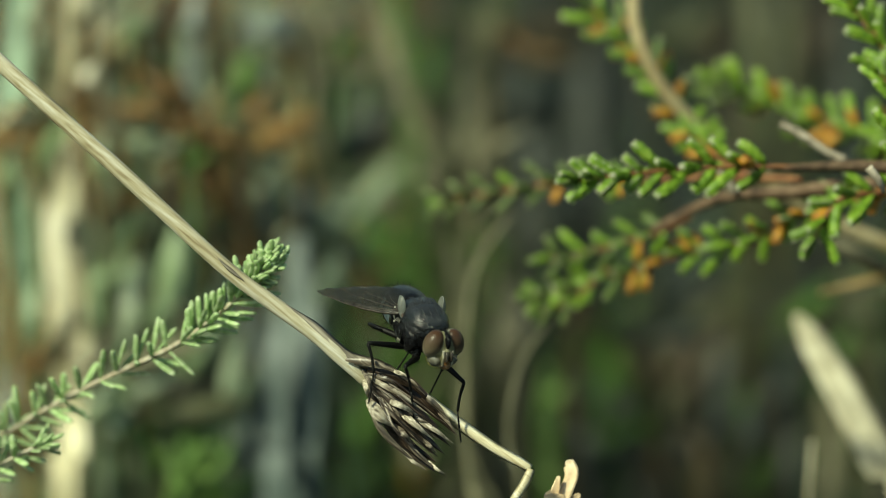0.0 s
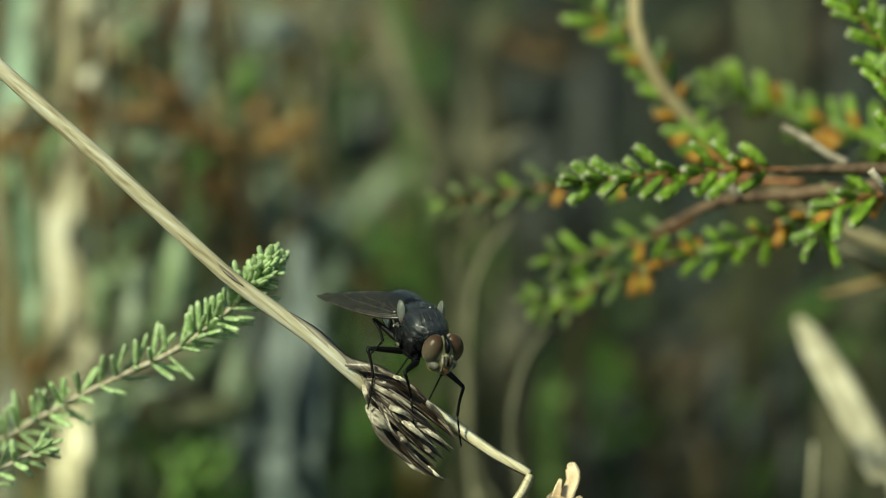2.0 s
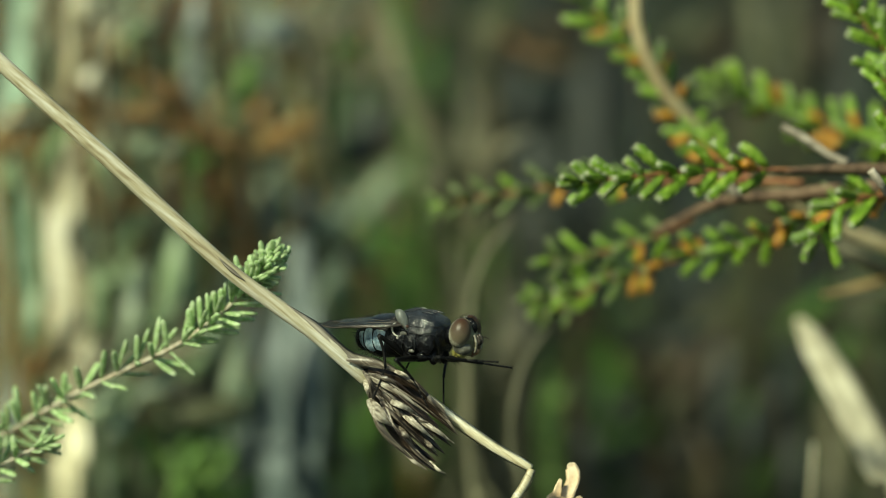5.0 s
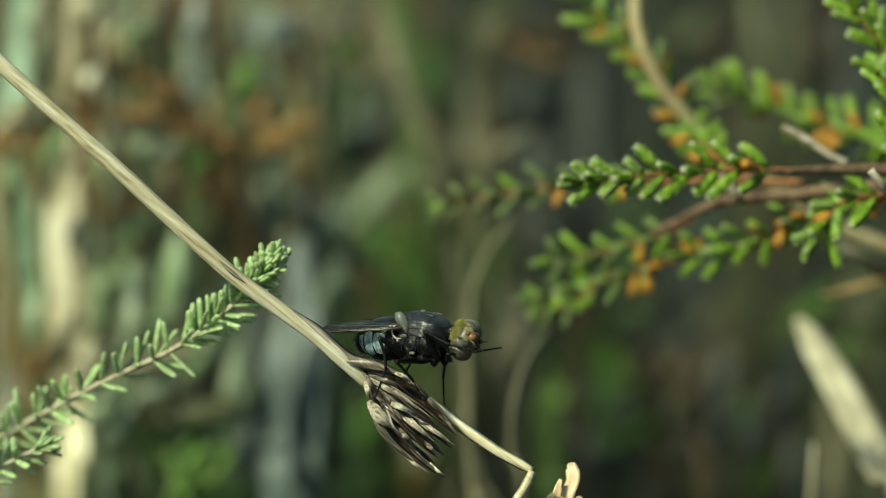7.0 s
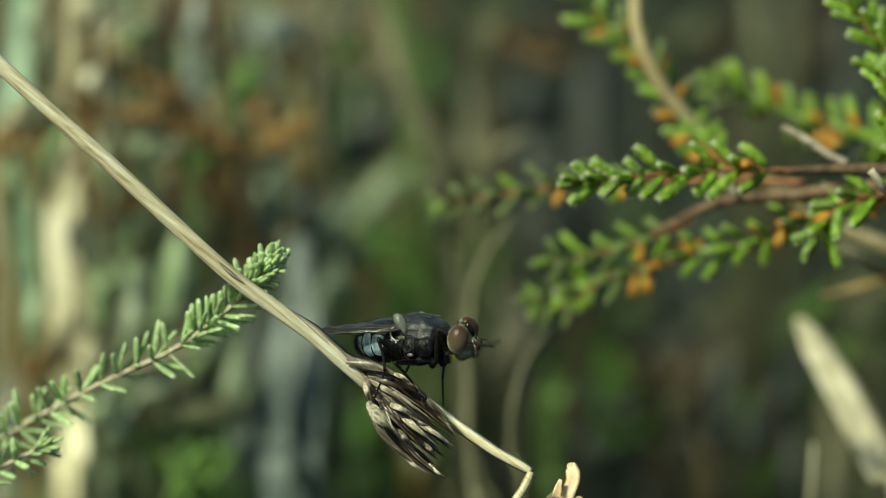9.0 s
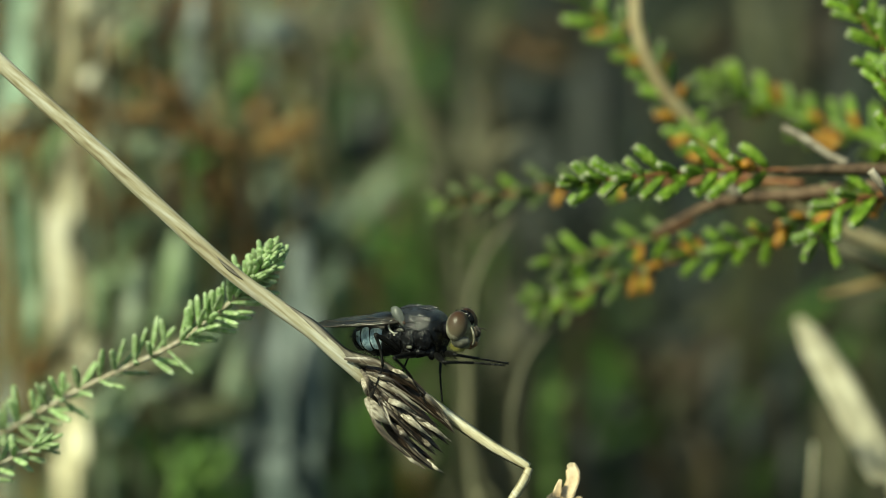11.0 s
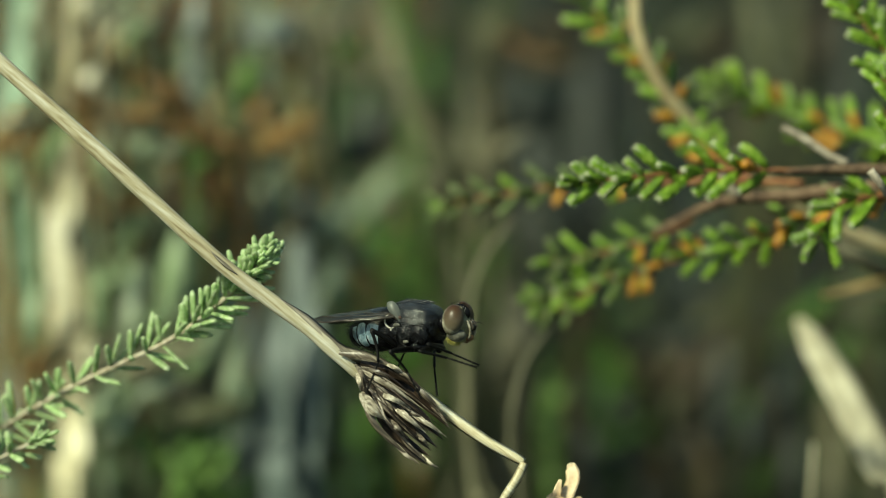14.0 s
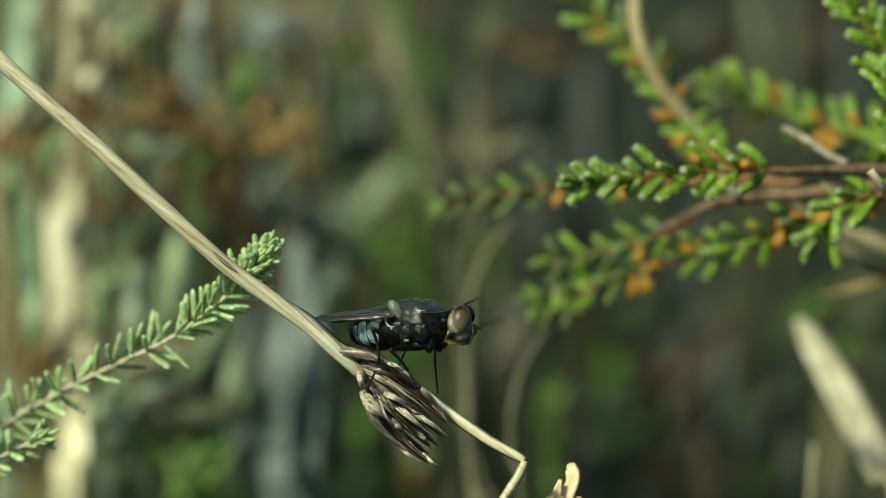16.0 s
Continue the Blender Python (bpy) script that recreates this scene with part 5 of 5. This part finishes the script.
        lobe = ball((0, 0, 0.85), (0.62, 0.2, 1.08), 22, 16, lambda q: (q.x * (0.78 + 0.34 * q.z), q.y + 1.5 * q.x * q.x + 0.8 * q.z * q.z - 0.5, q.z), 0.06)
        cal = p("calypter", lobe, FLY_WHITE, fly, "whitish rounded lobe at the wing root")
        cal.matrix_basis = Matrix.Translation((-0.55 * MM, 2.0 * sy * MM, 0.55 * MM)) @ Matrix.Rotation(radians(-36), 4, "Y") @ Matrix.Rotation(radians(-4 * sy), 4, "X") @ Matrix.Scale(-sy, 4, (0, 1, 0))

    # head, from the neck
    def head_shape(q):
        return (q.x * (1.0 if q.x > 0 else 0.55), q.y * (1 - 0.22 * max(0, -q.z)), q.z)

    head = p("head", ball((0.85, 0, -0.1), (1.12, 1.5, 1.72), 32, 22, head_shape, 0.0), FLY_GENA, fly, "olive-grey head")
    head.location = (3.3 * MM, 0, 0.4 * MM)
    p("neck", ball((-0.3, 0, -0.15), (0.8, 0.8, 0.9), 14, 10), FLY_BLACK, head)
    for sy in (-1, 1):
        m = Matrix.Translation((0.93, 0.97 * sy, 0.5)) @ Matrix.Rotation(radians(17 * sy), 4, "X") @ Matrix.Rotation(radians(16 * sy), 4, "Z")
        p("eye", moved(ball((0, 0, 0), (0.96, 0.9, 1.27), 36, 24), m), FLY_EYE, head, "brown compound eye")
        m2 = m @ Matrix.Translation((-0.13, -0.06 * sy, -0.09))
        p("eye_rim", moved(ball((0, 0, 0), (0.98, 0.89, 1.33), 30, 20), m2), FLY_SILVER, head, "pale silvery eye rim")
        p("cheek", ball((1.12, 0.78 * sy, -0.92), (0.88, 0.58, 0.66), 18, 12, None, 0.05), FLY_CHEEK, head, "dark grey cheek")
        ant = [(2.15, 0.2 * sy, 0.3), (2.38, 0.22 * sy, 0.12), (2.45, 0.22 * sy, -0.22), (2.36, 0.22 * sy, -0.62)]
        p("antenna", tube(smooth_path(ant, 12), [0.08, 0.14, 0.17, 0.18, 0.1], 8), FLY_VEIN, head, "dark drooping antenna")
        p("arista", tube(smooth_path([(2.38, 0.26 * sy, 0.02), (2.75, 0.42 * sy, 0.10), (3.1, 0.55 * sy, -0.12)], 8), [0.07, 0.06, 0.02], 5), FLY_VEIN, head, "thin feeler hair")
        p("face_ridge", tube(smooth_path([(2.0, 0.46 * sy, 0.35), (2.28, 0.46 * sy, -0.3), (2.3, 0.46 * sy, -0.9), (2.1, 0.4 * sy, -1.3)], 12), [0.09, 0.12, 0.12, 0.07], 6), FLY_SILVER, head, "silvery ridge beside the antenna")
    p("face", ball((1.42, 0, -0.4), (0.82, 0.66, 1.12), 20, 14), FLY_GENA, head, "olive-grey face")
    p("chin", ball((1.3, 0, -1.15), (0.78, 0.92, 0.58), 18, 12), FLY_GENA, head, "olive underside of the head")
    p("face_groove", ball((1.98, 0, -0.5), (0.32, 0.3, 0.62), 14, 10), FLY_ORANGE, head, "brown groove of the face")
    p("forehead", ball((1.16, 0, 0.86), (0.93, 0.34, 0.86), 16, 10), FLY_BLACK, head, "dark strip between the eyes")
    p("mouth", ball((1.92, 0, -1.25), (0.46, 0.5, 0.36), 16, 10, None, 0.15), FLY_ORANGE, head, "orange-brown mouth edge")
    p("proboscis", tube([(1.65, 0, -1.3), (1.7, 0, -1.6), (1.85, 0, -1.72)], [0.3, 0.26, 0.22, 0.1], 10), FLY_ORANGE, head, "folded brown mouthpart")
    bd = on_ball((0.8, 0, -0.35), (1.05, 1.32, 1.4), 800, rn, lambda q: q.z < -0.5 and abs(q.y) < 0.72 and -0.5 < q.x < (0.25 if abs(q.y) < 0.35 else 0.7))
    p("beard", joined(hairs(bd, 0.34, 0.018, (0.0, 0, -0.6), rn), ball((0.66, 0, -0.98), (0.56, 0.88, 0.74), 20, 12)), FLY_YELLOW, head, "fringe of yellow hair under the head")
    hd = on_ball((1.0, 0, 0.2), (1.05, 1.0, 1.55), 36, rn, lambda q: q.z > 0.6 and abs(q.y) < 0.35)
    fv = [((2.0, s * 0.45, -0.9 - 0.1 * i), (0.9, s * 0.4, -0.4)) for s in (-1, 1) for i in range(6)]
    p("bristles", joined(hairs(hd, 0.45, 0.018, (0.3, 0, 0.3), rn), hairs(fv, 0.5, 0.018, (0.3, 0, -0.2), rn)), FLY_LEG, head, "fine black bristles")

    # legs: each part runs along its own x axis
    legs = {}
    for kind, (hip, l1, l2, _) in LEGS.items():
        for sy in (-1, 1):
            fem = tube(smooth_path([(0, 0, 0), (l1 * 0.4, 0, 0.05), (l1, 0, 0)], 12), [0.22, 0.30, 0.29, 0.24, 0.17], 10)
            fh = [((x, 0.2 * s, -0.1), (0.2, s, -1)) for x in np.linspace(0.4, l1 - 0.2, 12) for s in (-1, 1)]
            femur = p("femur", joined(fem, hairs(fh, 0.45, 0.016, (0.3, 0, 0), rn)), FLY_LEG, fly, "black bristly thigh")
            bend = {"front": -0.45, "mid": -0.55, "hind": -1.0}[kind]
            tib = smooth_path([(0, 0, 0), (l2 * 0.25, 0, bend * 0.7), (l2 * 0.5, 0, bend)], 10)
            th = [((x, 0, bend * min(1, x * 2 / l2 + 0.2)), (0.3, rn.uniform(-1, 1), rn.uniform(-1, 1))) for x in np.linspace(0.3, l2 * 0.5, 20)]
            tibia = p("tibia", joined(tube(tib, [0.16, 0.125, 0.13], 8), hairs(th, 0.35, 0.014, (0.5, 0, 0), rn)), FLY_LEG, fly, "black bristly shin")
            gl = []
            seg = [(l2 * 0.5, bend), (l2 * 0.68, bend * 0.66), (l2 * 0.78, bend * 0.46), (l2 * 0.87, bend * 0.28), (l2 * 0.95, bend * 0.1), (l2, 0)]
            for (x0, z0), (x1, z1) in zip(seg, seg[1:]):
                gl.append(tube([(x0, 0, z0), (x1 * 0.7 + x0 * 0.3, 0, z1 * 0.7 + z0 * 0.3), (x1, 0, z1)], [0.075, 0.095, 0.10], 6))
            for s in (-1, 1):
                gl.append(tube(smooth_path([(l2 - 0.03, 0, 0), (l2 + 0.12, 0.1 * s, 0.04), (l2 + 0.2, 0.14 * s, -0.08)], 6), [0.05, 0.04, 0.01], 4))
            p("tarsus", joined(*gl), FLY_LEG, tibia, "black jointed foot with claws")
            legs[kind, sy] = (femur, tibia)
    return fly, head, wings, legs


fly, fly_head, fly_wings, fly_legs = build_fly()


# ---- what moves ----
SWAY = [(0.0, -0.5, 11), (0.5, -1.5, 9.2), (1.0, -3.1, 6.9), (1.5, -3.1, 1.5), (2.0, -4.6, 15.3), (2.5, -0.8, 12.2), (2.7, 3.0, 10.0), (2.9, -11.0, 4.0), (3.0, 4.6, 5.3), (3.2, 4.0, 5.3), (3.5, -10.7, 5.3), (4.0, -3.1, 4.6),
        (4.5, -6, 8), (5.0, -2, 6), (5.5, -8, 9), (6.0, -4, 6),
        (6.5, -7.7, 7.7), (7.0, -1.5, 9.2), (7.5, -13.0, 7.7), (8.0, -10.7, 13.1), (8.5, 3.1, 10.8), (9.0, -3.1, 10.7), (9.5, -7, 9), (10.0, -4, 6), (10.5, -10, 5), (11.0, -6, 3),
        (11.5, -13.0, 1.5), (12.0, -10.7, 1.5), (12.5, 0.0, 0.0), (13.0, 0.0, 4.6), (13.5, -16.9, -6.1), (14.0, -15.3, -6.1), (14.5, -10.7, -4.6), (15.0, -13.8, -3.0),
        (15.5, -17.7, -7.6), (16.0, -13.8, -9.2)]
# the fly on the swaying stem: seconds, x, y, back, turn to the viewer, nose up, lean towards the viewer
FLY = [(0.0, 748, 573, 0, 66, -16, -9), (2.6, 748, 572, 0, 66, -16, -9), (2.75, 744, 575, 0, 65, -14, -9), (2.9, 734, 584, 0, 60, -1, -9), (3.2, 731, 585, 0, 56, 0, -9), (3.3, 732, 585, 0, 53, 0, -9),
       (3.45, 744, 588, 0, 35, 1, -10), (3.7, 748, 588, 0, 33, 1, -12), (4.0, 748, 588, 0, 32, 2, -12), (6.5, 747, 588, 0, 31, 4, -12), (8.0, 748, 590, 0, 31, 4, -12), (9.0, 746, 590, 0, 31, 4, -12),
       (11.5, 746, 583, 0, 30, 6, -12), (12.5, 747, 581, 0, 30, 7, -12), (14.0, 749, 583, 0, 30, 7, -12), (16.0, 749, 584, 0, 30, 7, -12)]
# the wings: seconds, spread, raised tip, droop of the leading edge
WINGS = [(0.0, 28, -18, 30), (2.65, 28, -18, 30), (2.8, 24, -10, 18), (3.3, 20, -9, 16), (3.5, 12, -7, 18), (9.0, 12, -7, 19), (12.0, 12, -5, 19), (16.0, 12, -5, 19)]
# the head on the neck: seconds, roll, nod down, turn to the viewer
HEAD = [(0.0, 0, 0, 0), (2.7, 0, 0, 0), (2.9, 0, 8, 0), (3.3, 0, 6, 0), (3.5, 0, 4, -3), (4.0, 0, 4, -5), (6.4, 0, 2, -5), (6.55, -10, 2, -5), (6.7, -50, 8, -8), (6.8, -95, 10, -8), (6.9, -135, 12, -5), (7.0, -128, 14, -5), (7.2, -125, 14, -5),
        (7.3, -80, 6, -5), (7.4, -8, 3, -5), (7.5, -5, 2, -5), (7.85, 0, 4, -5), (8.0, -8, 15, -32), (8.1, 40, 26, -15), (8.2, 80, 22, -8), (8.3, 104, 16, -8), (8.4, 122, 10, -8), (8.5, 126, 8, -8), (8.75, 122, 8, -8), (8.9, 116, 8, -8), (9.0, 18, 5, -5), (9.1, 0, 3, -5),
        (11.5, 0, 2, -5), (13.5, 0, 2, -5), (14.1, 0, 3, -5), (14.25, 0, 9, -15), (14.4, 0, 14, -26), (14.7, 0, 14, -26), (14.8, 0, 6, -6), (15.0, 0, 2, -5), (15.75, 0, 3, -5), (15.9, 0, 14, -22), (16.0, -3, 17, -27)]
# planted feet, on the swaying seed head: seconds, x, y, back
FEET = {("mid", -1): [(0, 652, 708, -2.5), (2.72, 652, 708, -2.5), (2.82, 612, 738, -2.5), (2.9, 606, 740, -2.5), (3.02, 622, 738, -2.5), (3.18, 640, 702, -2.5), (3.3, 645, 702, -2.8), (3.4, 705, 700, -3.0), (3.5, 738, 712, -3.0), (4.0, 755, 715, -3), (16, 757, 712, -3)],
        ("hind", -1): [(0.0, 659, 576, -3.5), (0.1, 670, 585, -3.5), (0.2, 659, 576, -3.5), (0.3, 670, 585, -3.5), (0.4, 659, 576, -3.5), (0.5, 670, 585, -3.5), (0.6, 659, 576, -3.5), (0.7, 670, 585, -3.5), (0.8, 659, 576, -3.5), (0.9, 670, 585, -3.5), (1.0, 659, 576, -3.5), (1.1, 670, 585, -3.5), (1.2, 655, 606, -3.0), (1.4, 652, 604, -3.0), (1.6, 659, 611, -3.0), (1.8, 652, 604, -3.0), (2.0, 659, 611, -3.0), (2.2, 652, 604, -3.0), (2.4, 659, 611, -3.0), (2.6, 652, 604, -3.0), (2.72, 640, 592, -2.5), (2.9, 655, 690, -2.0), (4.0, 659, 700, -2.8), (16, 660, 702, -2.8)],
        ("mid", 1): [(0, 757, 700, 3.2), (3.4, 757, 700, 3.2), (3.6, 783, 715, 2.0), (16, 785, 706, 2.0)],
        ("hind", 1): [(0, 690, 668, 3), (3.2, 690, 668, 3), (3.6, 700, 680, 2.8), (16, 705, 682, 2.8)]}
# front feet, in the open: right, then left
FRONT = {-1: [(0, 732, 740, -2.2, 1), (3.2, 734, 742, -2.2, 1), (3.35, 785, 715, -3, 1), (3.5, 797, 742, -1.2, 1), (3.85, 797, 742, -1.2, 1), (4.0, 806, 668, -2.5, 0), (4.1, 868, 655, -4, 0), (4.5, 900, 650, -4, 0), (5, 880, 640, -4, 0), (5.5, 905, 650, -4, 0), (6, 885, 640, -4, 0),
              (6.3, 915, 634, -4, 0), (6.5, 872, 672, -4, 0), (6.7, 840, 600, -5, 0), (6.9, 850, 625, -5, 0), (7.1, 840, 620, -5, 0), (7.3, 845, 620, -5, 0), (7.5, 885, 655, -4, 0), (7.7, 900, 645, -4, 0), (7.9, 915, 650, -4, 0),
              (8.0, 835, 600, -5, 0), (8.3, 830, 590, -5, 0), (8.5, 850, 615, -5, 0), (8.7, 845, 600, -5, 0), (8.9, 840, 590, -5, 0), (9.1, 905, 635, -4, 0), (9.2, 910, 632, -4, 0), (9.7, 890, 650, -4, 0), (10.3, 905, 640, -4, 0), (10.8, 885, 650, -4, 0),
              (11.3, 905, 637, -4, 0), (11.5, 885, 650, -4, 0), (11.7, 908, 676, -3, 0), (12.0, 902, 671, -3, 0), (12.5, 912, 668, -3, 0), (13.0, 906, 672, -3, 0), (13.5, 893, 664, -3, 0), (13.7, 829, 660, -3, 0), (14.0, 842, 648, -3.5, 0), (14.1, 880, 630, -4, 0), (14.3, 850, 590, -5, 0),
              (14.4, 815, 517, -4, 0), (14.5, 850, 600, -5, 0), (14.6, 812, 521, -4, 0), (14.7, 850, 600, -5, 0), (14.8, 870, 640, -4, 0), (14.9, 910, 642, -4, 0), (15.0, 876, 642, -4, 0), (15.3, 882, 647, -4, 0), (15.5, 900, 646, -4, 0), (15.7, 902, 640, -4, 0), (15.8, 895, 636, -4, 0), (15.9, 828, 517, -4, 0), (16.0, 845, 527, -4, 0)],
         1: [(0, 815, 776, 0.5, 1), (3.2, 817, 774, 0.5, 1), (3.35, 825, 735, 0, 1), (3.5, 829, 762, 0.8, 1), (3.85, 829, 762, 0.8, 1), (4.0, 838, 652, -0.5, 0), (4.1, 880, 655, -1, 0), (4.5, 880, 645, -1, 0), (5, 905, 650, -1, 0), (5.5, 885, 640, -1, 0), (6, 905, 650, -1, 0),
             (6.3, 880, 640, -1, 0), (6.5, 908, 684, -1, 0), (6.7, 870, 620, -1, 0), (6.9, 881, 616, -1, 0), (7.1, 890, 613, -1, 0), (7.3, 894, 616, -1, 0), (7.5, 920, 648, -1, 0), (7.7, 905, 643, -1, 0), (7.9, 890, 650, -1, 0),
             (8.0, 888, 578, -1, 0), (8.3, 890, 580, -1, 0), (8.5, 905, 616, -1, 0), (8.7, 870, 600, -1, 0), (8.9, 877, 567, -1, 0), (9.1, 890, 640, -1, 0), (9.2, 885, 640, -1, 0), (9.7, 905, 640, -1, 0), (10.3, 885, 650, -1, 0), (10.8, 905, 640, -1, 0),
             (11.3, 885, 645, -1, 0), (11.5, 898, 655, -1, 0), (11.7, 912, 674, -1, 0), (12.0, 906, 669, -1, 0), (12.5, 914, 668, -1, 0), (13.0, 910, 672, -1, 0), (13.5, 896, 662, -1, 0), (13.7, 835, 650, -1, 0), (14.0, 846, 644, -1, 0), (14.1, 892, 615, -1, 0), (14.3, 876, 563, -1, 0),
             (14.5, 890, 560, -1, 0), (14.6, 887, 564, -1, 0), (14.7, 892, 561, -1, 0), (14.8, 888, 645, -1, 0), (14.9, 905, 637, -1, 0), (15.0, 905, 642, -1, 0), (15.3, 900, 645, -1, 0), (15.5, 890, 640, -1, 0), (15.7, 906, 639, -1, 0), (15.8, 905, 636, -1, 0), (15.9, 859, 520, -1, 0), (16.0, 890, 562, -1, 0)]}


def at_time(rows, t):
    """The values at t, gliding softly between rows."""
    for a, b in zip(rows, rows[1:]):
        if t <= b[0] + 1e-9:
            f = max(0.0, min(1.0, (t - a[0]) / (b[0] - a[0])))
            f = f * f * (3 - 2 * f)
            return [p + (q - p) * f for p, q in zip(a[1:], b[1:])]
    return list(rows[-1][1:])


def sway_at(t):
    dx, dy = at_time(SWAY, t)
    return RIGHT * ((dx + 4) * UNIT) - UP * ((dy - 3) * UNIT)


def fly_pose(t):
    x, y, back, yaw, up, lean = at_time(FLY, t)
    return Matrix.Translation(spot(x, y, back) + sway_at(t)) @ pose(0, 0, 0, 0, 0, -yaw) @ pose(0, 0, 0, 0, -up, 0) @ pose(0, 0, 0, lean, 0, 0)


def limb(a, b, bend):
    """A pose at a whose x axis points to b and whose z axis leans to bend."""
    x = (b - a).normalized()
    z = (bend - x * bend.dot(x)).normalized()
    y = z.cross(x)
    m = Matrix((x, y, z)).transposed().to_4x4()
    m.translation = a
    return m


def leg_poses(kind, sy, foot):
    """Thigh and lower leg for a foot in the fly's own space, in metres."""
    hip, l1, l2, pole = LEGS[kind]
    hip = Vector((hip.x, hip.y * sy, hip.z)) * MM
    l1, l2 = l1 * MM, l2 * MM
    pole = Vector((pole.x, pole.y * sy, pole.z)) if kind != "mid" or sy < 0 else Vector((-0.3, 0.3, 1.0))
    if kind == "front":  # the knee rises only when the foot is lifted
        up = max(0.0, min(1.0, (foot.z / MM + 1.9) / 1.7))
        pole = Vector((0.4, 0.8 * sy, -0.1)).lerp(Vector((-0.2, 0.3 * sy, 1.0)), up)
        if sy > 0:
            pole = Vector((0.1, -0.9, 0.12))
        pole = pole.lerp(Vector((0.6, 0.9 * sy, 0.6)), max(0.0, min(1.0, -4.7 - foot.z / MM)))
    if kind == "hind" and foot.z > -2.6 * MM:  # the raised hind leg, knee out to the side
        pole = Vector((-0.3, 1.3 * sy, 0.35))
    d = foot - hip
    dist = max(abs(l1 - l2) * 1.02, min(d.length, (l1 + l2) * 0.995))
    ax = d.normalized()
    c = (l1 * l1 + dist * dist - l2 * l2) / (2 * l1 * dist)
    side = (pole - ax * pole.dot(ax)).normalized()
    knee = hip + ax * (l1 * c) + side * (l1 * math.sqrt(max(0, 1 - c * c)))
    end = hip + ax * dist
    return limb(hip, knee, side), limb(knee, end, side)


def motions():
    times = [i / 10 for i in range(161)]
    r0, s0, s1 = rush_plant.location.copy(), sprig_main.location.copy(), sprig_low.location.copy()
    walk(rush_plant, [(t, Matrix.Translation(r0 + sway_at(t))) for t in times])
    walk(sprig_main, [(t, Matrix.Translation(s0 + sway_at(t) * 0.9)) for t in times])
    walk(sprig_low, [(t, Matrix.Translation(s1 + sway_at(t) * 0.75)) for t in times])
    walk(fly, [(t, fly_pose(t)) for t in times])
    neck = Vector((3.3 * MM, 0, 0.4 * MM))
    rows = []
    for t in times:
        roll, nod, turn = at_time(HEAD, t)
        roll -= at_time(FLY, t)[5] * 0.6
        rows.append((t, Matrix.Translation(neck) @ pose(0, 0, 0, 0, 0, -turn) @ pose(0, 0, 0, 0, nod, 0) @ pose(0, 0, 0, roll, 0, 0)))
    walk(fly_head, rows)
    for sy, wing in fly_wings:
        rows = []
        for t in times:
            spread, lift, droop = at_time(WINGS, t)
            root = Vector((-0.9 * MM, 1.9 * sy * MM, 0.95 * MM))
            rows.append((t, Matrix.Translation(root) @ pose(0, 0, 0, 0, 0, -spread * sy * (1.0 if sy < 0 else 0.2)) @ pose(0, 0, 0, 0, lift - (0 if sy < 0 else 2), 0) @ pose(0, 0, 0, -droop * sy, 0, 0)))
        walk(wing, rows)
    for (kind, sy), (femur, tibia) in fly_legs.items():
        f_rows, t_rows = [], []
        for t in times:
            if kind == "front":
                x, y, back, held = at_time(FRONT[sy], t)
                foot = spot(x, y, back) + sway_at(t) * held
            else:
                x, y, back = at_time(FEET[kind, sy], t)
                foot = spot(x, y, back) + sway_at(t)
            a, b = leg_poses(kind, sy, fly_pose(t).inverted() @ foot)
            f_rows.append((t, a))
            t_rows.append((t, b))
        walk(femur, f_rows)
        walk(tibia, t_rows)


motions()
